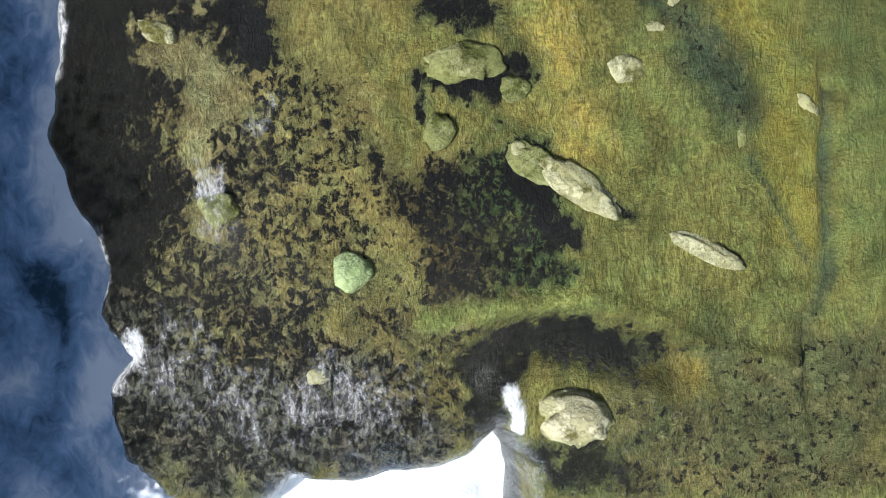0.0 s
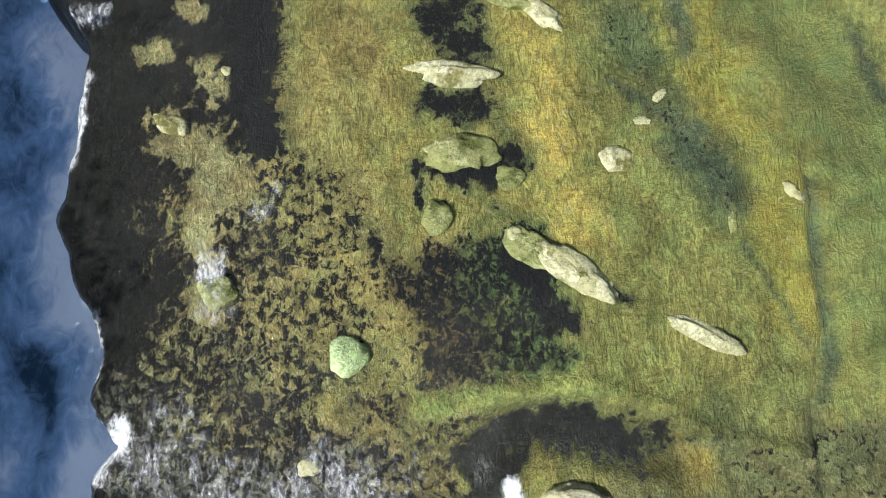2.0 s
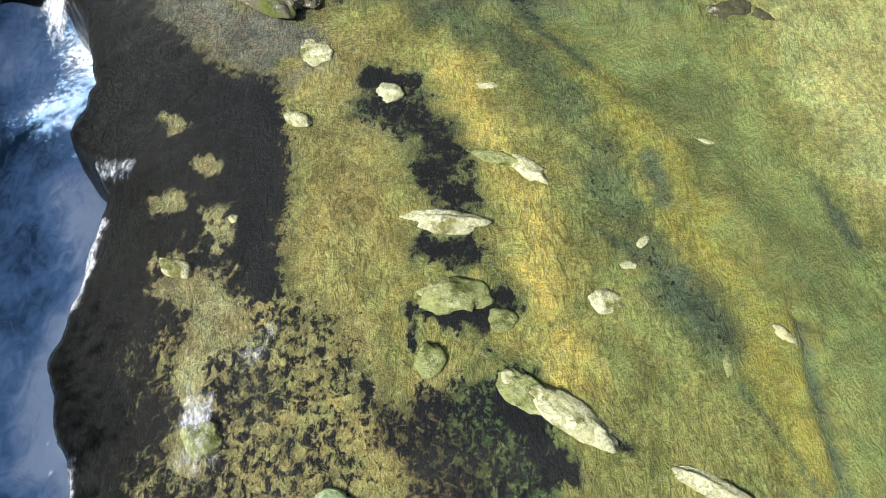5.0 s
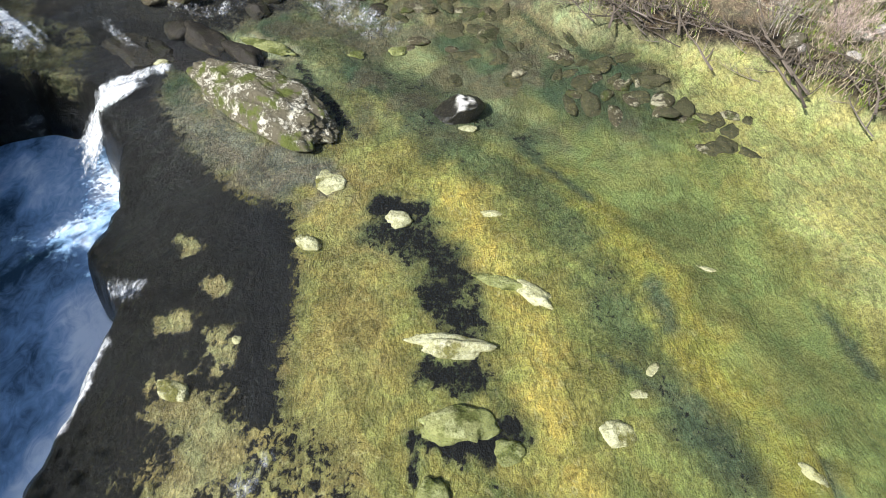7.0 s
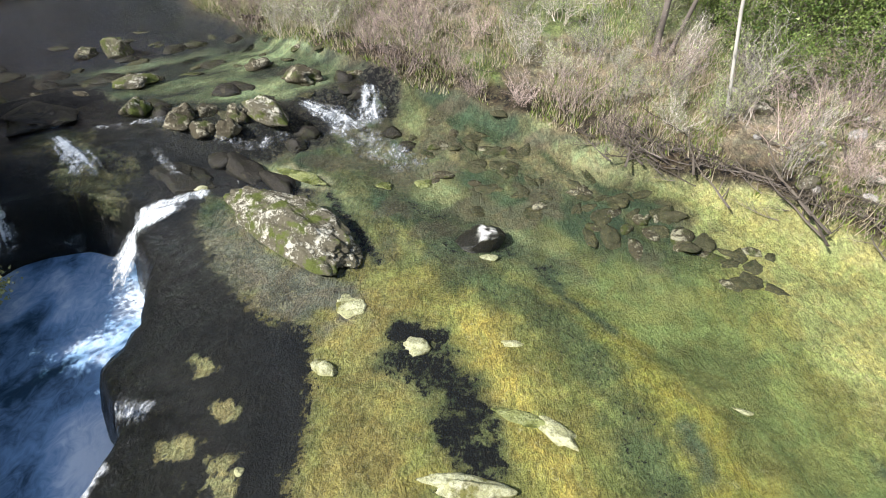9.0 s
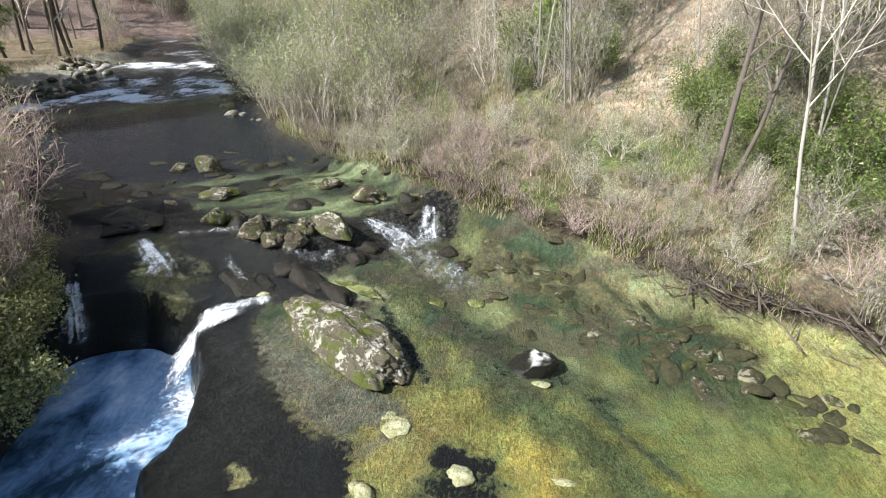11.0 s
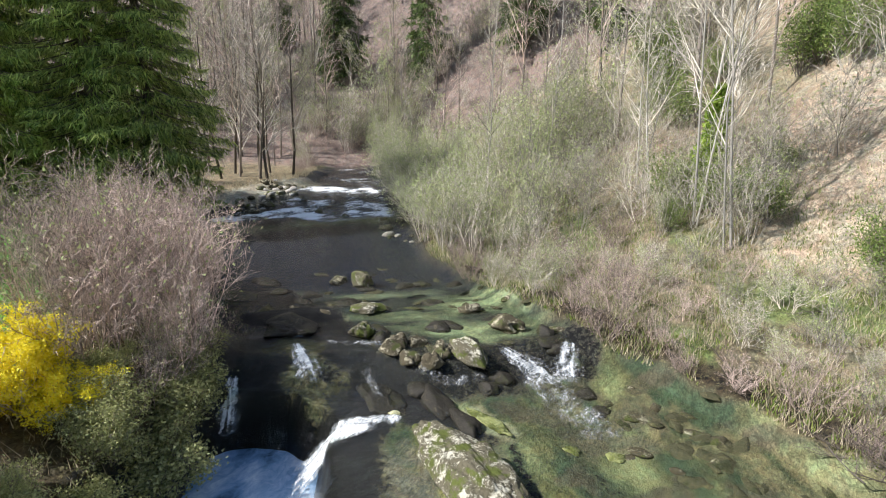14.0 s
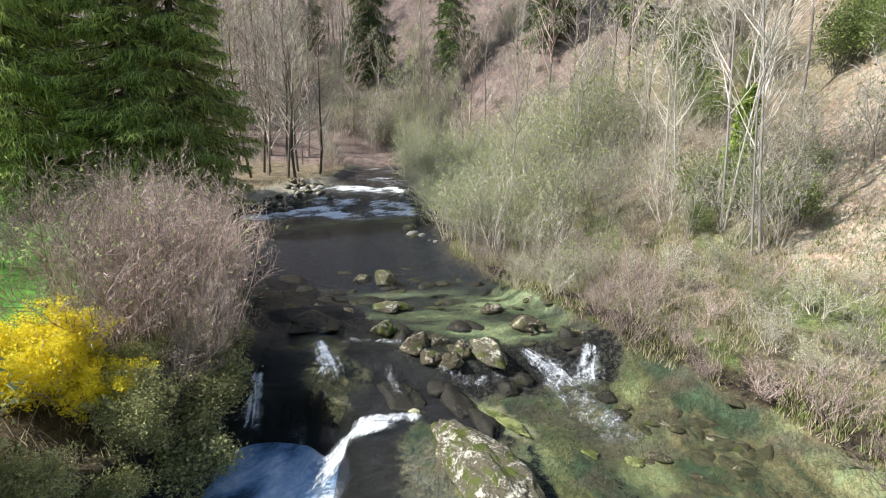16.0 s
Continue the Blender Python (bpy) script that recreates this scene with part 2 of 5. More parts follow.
# ---- materials ----
def ground_material():
    n = Nodes("river bed and soil")
    tone, dark, speck = n.attr("tone", "Color"), n.attr("dark"), n.attr("speck")
    flow = n.stretch(1.0, 0.42, 1.0, 0.15)
    clump = n.noise(7.5, 9.0, 0.72, distort=0.5)
    tuft = n.noise(13.0, 6.0, 0.66, vec=flow, distort=1.0)
    fine = n.noise(46.0, 5.0, 0.72, vec=flow)
    wide = n.noise(1.1, 5.0, 0.6, distort=0.6)
    col = n.mix(1.0, tone, n.mix(n.math("MULTIPLY", n.attr("calm"), 0.5), n.span(fine, 0.28, 0.74, 0.70, 1.32), (1.0, 1.0, 1.0)), "MULTIPLY")
    col = n.mix(1.0, col, n.mix(n.math("MULTIPLY", n.attr("calm"), 0.72), n.span(tuft, 0.30, 0.68, 0.52, 1.38), (1.0, 1.0, 1.0)), "MULTIPLY")
    col = n.mix(1.0, col, n.span(wide, 0.3, 0.7, 0.66, 1.26), "MULTIPLY")
    hue = n.noise(1.7, 6.0, 0.62, distort=1.0)
    col = n.mix(1.0, col, n.mix(n.span(hue, 0.38, 0.62), (0.93, 1.03, 1.0), (1.06, 0.99, 0.92)), "MULTIPLY")
    warm = n.span(n.noise(8.0, 8.0, 0.72, distort=0.6), 0.54, 0.63)
    col = n.mix(n.math("MULTIPLY", warm, n.math("MULTIPLY", speck, 0.75)), col, n.mix(fine, srgb(176, 168, 104), srgb(222, 214, 166)))
    drift = n.span(n.noise(2.2, 8.0, 0.68, vec=flow, distort=0.8), 0.53, 0.64)
    col = n.mix(n.math("MULTIPLY", drift, n.math("SUBTRACT", 0.55, n.math("MULTIPLY", speck, 0.3))), col, n.mix(1.0, tone, n.mix(fine, (0.20, 0.20, 0.16), (0.58, 0.58, 0.46)), "MULTIPLY"))
    edge = n.math("MULTIPLY", n.math("SUBTRACT", 1.0, dark), 0.50)
    cover = n.span(n.math("ADD", n.math("MULTIPLY", clump, 0.62), n.math("MULTIPLY", tuft, 0.38)), n.math("ADD", edge, 0.24), n.math("ADD", edge, 0.32))
    cover = n.math("MULTIPLY", cover, n.span(dark, 0.02, 0.2))
    black = n.mix(n.span(fine, 0.30, 0.72), srgb(3, 3, 5), srgb(34, 33, 31))
    black = n.mix(n.span(n.noise(10.0, 8.0, 0.74), 0.58, 0.70), black, srgb(80, 76, 58))
    col = n.mix(cover, col, black)
    h = n.math("ADD", n.math("MULTIPLY", fine, 0.35), n.math("ADD", clump, n.math("MULTIPLY", tuft, 1.0)))
    h = n.math("SUBTRACT", h, n.math("MULTIPLY", cover, 0.35))
    wet = n.math("MULTIPLY", cover, n.attr("wet"))
    return n.finish(col, n.span(wet, 0.0, 0.6, 0.72, 0.30), n.bump(h, 1.0, 0.11), n.span(wet, 0.0, 0.6, 0.3, 0.9))


def water_material(name, tint, bump=0.25, milk=(0.78, 0.84, 0.86), shiny=True):
    """Clear water: lets light through, mirrors by Fresnel, white where it is broken to foam."""
    n = Nodes(name)
    foam = n.attr("foam")
    flow = n.stretch(1.0, 0.55, 1.0, 0.35)
    ripple = n.math("ADD", n.noise(4.0, 5.0, 0.62, vec=flow, distort=0.6), n.math("MULTIPLY", n.noise(17.0, 5.0, 0.68, distort=0.8), 0.5))
    ripple = n.math("MULTIPLY", ripple, n.math("ADD", n.math("MULTIPLY", n.attr("rush"), 4.0), 0.7))
    normal = n.bump(ripple, 1.0, 0.08 * bump)
    clear = n.tree.nodes.new("ShaderNodeBsdfTransparent")
    clear.inputs[0].default_value = (*tint, 1)
    gloss = n.tree.nodes.new("ShaderNodeBsdfGlossy")
    gloss.inputs["Roughness"].default_value = 0.045
    n.link(normal, gloss.inputs["Normal"])
    fres = n.tree.nodes.new("ShaderNodeFresnel")
    fres.inputs[0].default_value = 1.33
    n.link(normal, fres.inputs["Normal"])
    both = n.tree.nodes.new("ShaderNodeMixShader")
    for a, b in ((fres.outputs[0], both.inputs[0]), (clear.outputs[0], both.inputs[1]), (gloss.outputs[0], both.inputs[2])):
        n.link(a, b)
    froth = n.math("ADD", n.math("MULTIPLY", n.noise(4.0, 6.0, 0.66, vec=flow, distort=0.8), 0.55), n.math("MULTIPLY", n.noise(23.0, 5.0, 0.7, vec=flow, distort=0.5), 0.45))
    less = n.math("SUBTRACT", 1.0, foam)
    cover = n.span(froth, n.math("ADD", n.math("MULTIPLY", less, 0.60), 0.06), n.math("ADD", n.math("MULTIPLY", less, 0.60), 0.42))
    cover = n.math("MULTIPLY", cover, n.span(foam, 0.03, 0.30))
    n.finish(n.mix(n.span(froth, 0.35, 0.65), milk, (0.93, 0.94, 0.94)), 0.65, n.bump(froth, 0.8, 0.12), 0.3)
    last = n.tree.nodes.new("ShaderNodeMixShader")
    for a, b in ((cover, last.inputs[0]), ((both if shiny else clear).outputs[0], last.inputs[1]), (n.bsdf.outputs[0], last.inputs[2]), (last.outputs[0], n.out.inputs[0])):
        n.link(a, b)
    return n.mat


def pool_material():
    """Aerated water below falls: deep, milky with bubbles, the shade's blue painted in, white where it churns."""
    n = Nodes("aerated plunge pool with painted blue shade")
    flow = n.stretch(1.0, 0.7, 1.0, 0.5)
    soft = n.noise(0.7, 4.0, 0.5, vec=flow, distort=1.2)
    curl = n.noise(3.5, 7.0, 0.65, vec=flow, distort=1.6)
    f = n.math("ADD", n.attr("foam"), n.math("ADD", n.math("MULTIPLY", n.math("SUBTRACT", soft, 0.5), 1.5), n.math("MULTIPLY", n.math("SUBTRACT", curl, 0.5), 0.75)))
    # blue of sky-lit shade is put into the foam colour
    col = n.mix(n.span(f, -0.05, 0.55), (0.015, 0.05, 0.085), (0.24, 0.40, 0.60))
    col = n.mix(n.span(f, 0.40, 1.0), col, (0.84, 0.90, 0.96))
    return n.finish(col, 0.5, n.bump(curl, 0.28, 0.10), 0.3)


def rock_material(name, base, light, moss, lichen=0.5, mossy=0.5, rough=0.85):
    n = Nodes(name)
    body = n.mix(n.noise(7.0, 6.0, 0.65), srgb(*base), tuple(c * 1.7 for c in srgb(*base)))
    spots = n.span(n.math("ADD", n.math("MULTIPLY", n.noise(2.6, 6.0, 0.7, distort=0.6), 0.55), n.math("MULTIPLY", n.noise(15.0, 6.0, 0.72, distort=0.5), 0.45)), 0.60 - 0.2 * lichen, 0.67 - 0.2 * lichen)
    # lichen kept to upward faces; sunlit tops and darker flanks painted in with it
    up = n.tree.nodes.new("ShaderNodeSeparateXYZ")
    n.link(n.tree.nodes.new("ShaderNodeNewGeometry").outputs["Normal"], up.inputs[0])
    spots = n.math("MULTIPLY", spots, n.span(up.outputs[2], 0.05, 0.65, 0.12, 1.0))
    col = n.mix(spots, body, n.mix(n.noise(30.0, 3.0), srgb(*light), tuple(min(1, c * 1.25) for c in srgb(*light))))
    green = n.span(n.noise(2.3, 6.0, 0.65), 0.68 - 0.3 * mossy, 0.78 - 0.3 * mossy)
    col = n.mix(green, col, n.mix(n.noise(40.0, 3.0), srgb(*moss), tuple(c * 0.45 for c in srgb(*moss))))
    pits = n.span(n.noise(14.0, 6.0, 0.7), 0.30, 0.5, 0.5, 1.05)
    col = n.mix(0.8, col, pits, "MULTIPLY")
    h = n.math("ADD", n.noise(9.0, 8.0, 0.7), n.math("MULTIPLY", spots, 0.25))
    return n.finish(col, rough, n.bump(h, 0.8, 0.06), 0.25)


def capped_material():
    """Black wet rock, bleached white over its crown."""
    n = Nodes("black rock with white crust")
    up = n.tree.nodes.new("ShaderNodeSeparateXYZ")
    n.link(n.tree.nodes.new("ShaderNodeTexCoord").outputs["Object"], up.inputs[0])
    crust = n.span(n.math("ADD", up.outputs[2], n.math("MULTIPLY", n.noise(6.0, 5.0, 0.6), 0.14)), 0.30, 0.35)
    col = n.mix(crust, n.mix(n.noise(9.0, 6.0), srgb(14, 13, 12), srgb(52, 48, 40)), n.mix(n.noise(24.0, 4.0), srgb(190, 186, 176), srgb(236, 232, 224)))
    return n.finish(col, n.span(crust, 0.0, 1.0, 0.3, 0.85), n.bump(n.noise(11.0, 7.0, 0.7), 0.7, 0.05), 0.5)


def bark_material(name, a, b, rough=0.9, uneven=0.0):
    n = Nodes(name)
    col = n.mix(n.noise(6.0, 5.0, 0.65, vec=n.stretch(1, 1, 0.35)), srgb(*a), srgb(*b))
    col = n.mix(1.0, col, n.span(n.random(), 0.0, 1.0, 0.6, 1.25), "MULTIPLY")
    col = n.mix(1.0, col, n.span(n.island(), 0.0, 1.0, 1 - uneven, 1 + 0.9 * uneven), "MULTIPLY")
    return n.finish(col, rough, n.bump(n.noise(40.0, 3.0), 0.3, 0.01), 0.15)


def leaf_material(name, a, b, through=0.35):
    n = Nodes(name)
    col = n.mix(n.island(), srgb(*a), srgb(*b))
    col = n.mix(1.0, col, n.span(n.random(), 0.0, 1.0, 0.8, 1.15), "MULTIPLY")
    n.finish(col, 0.6, None, 0.25)
    soft = n.tree.nodes.new("ShaderNodeBsdfTranslucent")
    n.link(col, soft.inputs[0])
    both = n.tree.nodes.new("ShaderNodeMixShader")
    both.inputs[0].default_value = through
    for p, q in ((n.bsdf.outputs[0], both.inputs[1]), (soft.outputs[0], both.inputs[2]), (both.outputs[0], n.out.inputs[0])):
        n.link(p, q)
    return n.mat


M_GROUND = ground_material()
M_WATER = water_material("clear river water", (0.93, 0.97, 0.93))
M_BASIN = pool_material()
M_FALL = water_material("broken falling water", (1.0, 1.0, 1.0), 0.25, (0.74, 0.80, 0.82), False)
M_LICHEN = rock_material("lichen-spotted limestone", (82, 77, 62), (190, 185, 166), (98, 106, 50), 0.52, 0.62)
M_PALE = rock_material("pale bleached stone", (158, 154, 118), (200, 196, 162), (138, 134, 78), 0.65, 0.48)
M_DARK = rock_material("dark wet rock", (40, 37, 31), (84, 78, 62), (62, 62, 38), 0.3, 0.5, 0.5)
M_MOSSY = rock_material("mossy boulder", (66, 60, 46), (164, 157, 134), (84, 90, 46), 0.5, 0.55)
M_CAPPED = capped_material()
M_GREYBARK = bark_material("grey-brown bark", (96, 86, 78), (156, 145, 134))
M_PALEBARK = bark_material("pale birch bark", (142, 136, 126), (206, 200, 190))
M_TWIG = bark_material("thin brown twigs", (150, 141, 128), (208, 199, 186), uneven=0.62)
M_REDTWIG = bark_material("reddish brown twigs", (148, 129, 119), (200, 181, 169), uneven=0.62)
M_DARKBARK = bark_material("dark wet bark", (80, 72, 62), (122, 112, 100))
M_BUD = leaf_material("young willow leaves", (150, 162, 104), (192, 200, 142))
M_LEAF = leaf_material("evergreen leaves", (84, 108, 54), (152, 166, 94))
M_DARKLEAF = leaf_material("dark small leaves", (126, 132, 80), (194, 194, 138))
M_NEEDLE = leaf_material("spruce needles", (76, 98, 50), (192, 204, 118), 0.38)
M_FARNEEDLE = leaf_material("dark distant needles", (52, 70, 40), (112, 128, 72), 0.25)
M_IVY = leaf_material("bright ivy leaves", (92, 120, 44), (168, 186, 84))
M_YELLOW = leaf_material("yellow blossom", (240, 222, 40), (255, 244, 92), 0.4)
M_DRYGRASS = leaf_material("dry grass", (164, 150, 122), (214, 202, 174))
M_GREENGRASS = leaf_material("green grass", (96, 122, 50), (150, 160, 84))

# ---- the ground, one sheet from the river bed to the hills ----


def spaced(lo, hi, step, grow, reach):
    inner = np.arange(lo, hi + step / 2, step)
    outs = []
    s, d = step, 0.0
    while d < reach:
        s *= 1 + grow
        d += s
        outs.append(d)
    outs = np.array(outs)
    return np.concatenate([lo - outs[::-1], inner, hi + outs])


def grid(xs, ys):
    gx, gy = np.meshgrid(xs, ys)
    nx, ny = len(xs), len(ys)
    i = (np.arange(ny - 1)[:, None] * nx + np.arange(nx - 1)[None, :]).ravel()
    return gx.ravel(), gy.ravel(), np.stack([i, i + 1, i + nx + 1, i + nx], 1)


def stroke(x, y, poly, half, soft=0.8, wob=1.0, seed=40):
    """Cover, 0 to 1, round a line of points, with an uneven border."""
    d = np.abs(side(poly, x, y)) if len(poly) > 1 else np.hypot(x - poly[0][0], y - poly[0][1])
    d = d + wob * half * 2.2 * (fbm(x, y, 1.5 / max(half, 0.25), 5, seed) - 0.5)
    return smooth(half * (1 + soft), half * (1 - soft), d)


def ground_paint(x, y):
    """What grows on the bed and the soil, with some shade painted in: tone, black moss, pale speckle."""
    n = len(x)
    tone = np.tile(srgb(130, 122, 56), (n, 1))
    dark, speck = np.full(n, 0.24), np.full(n, 0.4)

    def lay(w, rgb, d=None, s=None):
        nonlocal tone, dark, speck
        tone = tone * (1 - w[:, None]) + np.array(srgb(*rgb)) * w[:, None]
        if d is not None:
            dark = dark * (1 - w) + d * w
        if s is not None:
            speck = speck * (1 - w) + s * w
    wob = 0.5 * (fbm(x, y, 1.3, 5, 50) - 0.5)
    right, left, lip = -side(RIGHT_BANK, x, y), side(LEFT_BANK, x, y), lip_distance(x, y)
    # bands of weed along the stream
    lay(smooth(1.4, 2.2, x + wob * 2), (122, 119, 55), 0.24, 0.3)
    lay(stroke(x, y, [(-1.6, 1.2), (-1.5, 3.2), (-1.4, 5.0), (-1.9, 6.6)], 0.8), (132, 118, 58), 0.20, 0.45)
    lay(stroke(x, y, [(0.2, 6.6), (0.5, 5.6), (0.9, 4.6), (1.2, 4.0), (1.5, 3.3), (1.55, 2.2), (1.75, 1.2)], 0.30), (158, 140, 62), 0.16, 0.8)
    lay(stroke(x, y, [(-0.5, 8.2), (0.5, 7.5), (1.6, 6.6), (2.4, 5.6), (2.75, 4.4), (3.1, 3.3), (3.6, 2.4), (4.2, 1.5)], 0.50), (88, 92, 48), 0.42, 0.2)
    lay(stroke(x, y, [(1.2, 9.0), (2.3, 7.6), (3.0, 5.6), (3.5, 4.0), (4.0, 2.8), (4.5, 1.9), (4.7, 0.4)], 0.38), (136, 126, 50), 0.14, 0.45)
    lay(stroke(x, y, [(3.0, 9.2), (4.2, 7.0), (4.9, 4.6), (5.6, 3.0), (5.9, 0.0)], 0.75, 0.5), (114, 117, 56), 0.10, 0.15)
    lay(stroke(x, y, [(-2.4, 12.6), (-0.4, 10.4), (1.4, 8.9), (3.0, 7.7), (4.5, 6.3)], 0.75, 0.5), (112, 115, 56), 0.06, 0.12)
    gravel = -side([(2.0, 12.6), (4.0, 10.3), (4.6, 9.0), (5.7, 7.9), (6.1, 5.9), (6.4, 4.9), (6.7, 4.0), (9, 1)], x, y)
    lay(smooth(0.3, -0.2, gravel + wob * 0.8) * (right < 1) * smooth(1.5, 4.0, x), (152, 145, 76), 0.10, 0.9)
    lay(smooth(7.5, 10.0, y + wob * 2) * 0.85 * smooth(5.6, 3.6, x + wob * 2), (78, 80, 46), 0.30, 0.25)
    lay(stroke(x, y, [(-1.0, 13.6), (1.0, 12.4), (2.6, 11.2)], 0.9), (118, 108, 66), 0.35, 0.5)
    u, v = x * 0.55 - y * 0.83, x * 0.83 + y * 0.55
    streak = fbm(u * 0.30, v * 1.1, 1.0, 5, 58)
    reach = smooth(7.0, 9.5, y + wob * 2) * (right < 0.6) * smooth(6.2, 4.2, x + wob * 2)
    lay(reach * smooth(0.50, 0.60, streak), (62, 72, 42), 0.28, 0.05)
    lay(reach * smooth(0.44, 0.34, streak), (126, 126, 74), 0.05, 0.10)
    lay(reach * smooth(0.54, 0.62, fbm(x, y, 1.1, 4, 57)) * 0.8, (84, 76, 50), 0.36, 0.2)
    # sand round the great rock
    lay(stroke(x, y, [(-5.6, 8.6), (-4.2, 7.6), (-2.7, 6.8)], 0.75, 0.4), (104, 97, 70), 0.34, 0.4)
    # black moss along the lip
    line = side([(-4.6, -6), (-4.0, -3.0), (-3.6, -1.2), (-3.35, 0.2), (-3.1, 1.6), (-2.5, 2.15), (-2.1, 2.4), (-2.32, 3.16), (-2.31, 4.48), (-2.46, 5.37),
                 (-2.7, 6.1), (-3.7, 6.4), (-4.9, 7.4), (-6.2, 9.2), (-6.6, 12)], x, y) + wob * 0.5
    lay(smooth(-0.38, 0.42, line), (110, 100, 62), 0.92, 0.35)
    lay(stroke(x, y, [(-2.6, 1.6), (-1.6, 1.0), (-1.0, -0.4)], 1.0, 0.6), (148, 134, 70), 0.55, 0.95)
    lay(stroke(x, y, [(-3.2, -0.8), (-2.2, -1.8), (-0.8, -1.9)], 0.85, 0.5), (140, 128, 74), 0.60, 0.95)
    lay(stroke(x, y, [(-0.6, -1.2), (0.0, -2.2)], 0.5, 0.4), (126, 114, 60), 0.50, 0.7)
    lay(stroke(x, y, [(-4.0, -1.4), (-3.5, -2.5), (-2.2, -2.5), (-0.9, -2.5)], 0.75, 0.5), (112, 106, 80), 0.60, 0.8)
    lay(stroke(x, y, [(-0.3, 0.5), (0.3, -0.3)], 0.65, 0.6), (112, 98, 54), 0.64, 0.7)
    lay(stroke(x, y, [(0.9, 0.9), (1.1, 0.1), (1.3, -0.4)], 0.50, 0.6), (92, 104, 52), 0.60, 0.4)
    lay(stroke(x, y, [(-3.0, 1.3), (-2.95, 0.2), (-2.6, -0.8)], 0.7), (136, 124, 72), 0.60, 0.9)
    # islands of dry-looking moss on the black shelf
    for poly, half in (([(-3.75, 2.75), (-3.3, 2.5), (-2.9, 2.1), (-3.1, 1.7)], 0.26), ([(-3.25, 3.6), (-3.15, 3.2)], 0.18), ([(-3.25, 1.3), (-3.1, 0.9)], 0.10),
                       ([(-4.35, 5.35), (-4.2, 5.2)], 0.15), ([(-3.75, 4.5), (-3.55, 4.42)], 0.14), ([(-4.1, 3.85), (-3.8, 3.8)], 0.17), ([(-3.1, 0.4), (-3.0, 0.2)], 0.14)):
        lay(stroke(x, y, poly, half * 1.25, 0.85, 1.0), (144, 132, 78), 0.34, 0.9)
    # dark hollows and wakes
    for poly, half, d in (([(-0.9, 5.7), (-0.2, 5.3), (0.1, 4.7)], 0.34, 0.8), ([(-0.5, 6.2), (-1.1, 6.15)], 0.16, 0.95), ([(0.0, 4.3), (0.35, 3.9)], 0.26, 0.85), ([(-0.1, 3.1), (0.5, 3.05)], 0.20, 0.9),
                          ([(0.15, 2.1), (0.65, 2.05)], 0.16, 0.95), ([(0.98, 2.35)], 0.17, 0.9), ([(0.95, 1.0), (1.35, 0.35), (1.75, 0.0)], 0.10, 1.0),
                          ([(1.5, 1.0), (2.0, 0.6), (2.4, 0.35)], 0.05, 1.0), ([(-0.35, 8.5), (0.2, 9.1), (0.9, 8.8), (1.6, 8.1)], 0.30, 0.62), ([(1.7, 7.7), (2.6, 6.6)], 0.10, 0.55),
                          ([(0.75, -1.6), (0.95, -1.22), (1.6, -1.2), (2.3, -1.4), (2.9, -1.5)], 0.20, 1.0), ([(0.5, -1.5), (0.6, -2.2)], 0.20, 1.0),
                          ([(3.4, 2.6), (3.8, 2.1)], 0.26, 0.5), ([(3.3, 4.6), (3.4, 3.9)], 0.12, 0.4), ([(2.3, 3.4), (2.9, 3.0), (3.3, 2.75)], 0.04, 0.6), ([(4.0, 1.1), (4.4, 0.4), (4.7, -0.2)], 0.03, 0.5), ([(-2.0, 10.9), (-0.9, 9.9), (0.3, 9.6)], 0.16, 0.6), ([(-3.4, 10.4), (-1.8, 8.0)], 0.10, 0.8),
                          ([(3.2, -2.0), (3.9, -2.6)], 0.5, 0.62), ([(2.3, -2.9), (1.6, -2.7)], 0.35, 0.85), ([(5.0, 2.0), (5.0, -0.4), (4.7, -1.2)], 0.05, 0.35),
                          ([(0.2, 2.0), (-0.35, 2.2), (-0.3, 1.6)], 0.05, 0.9), ([(6.0, 4.3), (6.3, 3.4)], 0.10, 0.5)):
        lay(stroke(x, y, poly, half * 1.3, 0.9, 0.9), (78, 84, 50), d * 0.82, 0.25)
    lay(stroke(x, y, [(3.0, -1.75), (3.6, -1.95)], 0.28), (140, 122, 50), 0.1, 0.3)
    lay(stroke(x, y, [(2.9, -2.9), (5.2, -2.9)], 0.4), (118, 108, 58), 0.50, 0.6)
    lay(stroke(x, y, [(2.8, -2.3), (4.2, -2.1), (5.6, -1.7)], 0.7, 0.7), (104, 101, 54), 0.46, 0.5)
    lay(stroke(x, y, [(-0.2, -1.0), (0.7, -0.82), (1.8, -0.66)], 0.13), (138, 140, 66), 0.05, 0.3)
    # the upper shelf and pool
    up = side(DAM, x, y)
    lay(smooth(-0.4, 0.8, up), (86, 92, 56), 0.34, 0.2)
    lay(smooth(2.5, 6.0, up) * smooth(0.45, 0.62, fbm(x, y, 0.55, 4, 61)), (74, 80, 48), 0.40, 0.1)
    across = fbm(v * 0.30, u * 1.0, 1.0, 5, 59)
    lay(smooth(-0.4, 1.0, up) * smooth(0.47, 0.56, across), (42, 46, 32), 0.45, 0.05)
    lay(smooth(0.3, 1.2, up) * smooth(0.44, 0.36, across), (134, 140, 88), 0.06, 0.3)
    lay(stroke(x, y, [(-8.4, 11.7), (-6.6, 12.1), (-5.4, 12.7), (-4.4, 14.0), (-3.4, 15.0)], 0.9, 0.6), (72, 66, 48), 0.62, 0.4)
    lay(stroke(x, y, [(-7.4, 11.2), (-5.8, 10.6), (-4.4, 10.2)], 0.55, 0.6), (62, 58, 44), 0.8, 0.3)
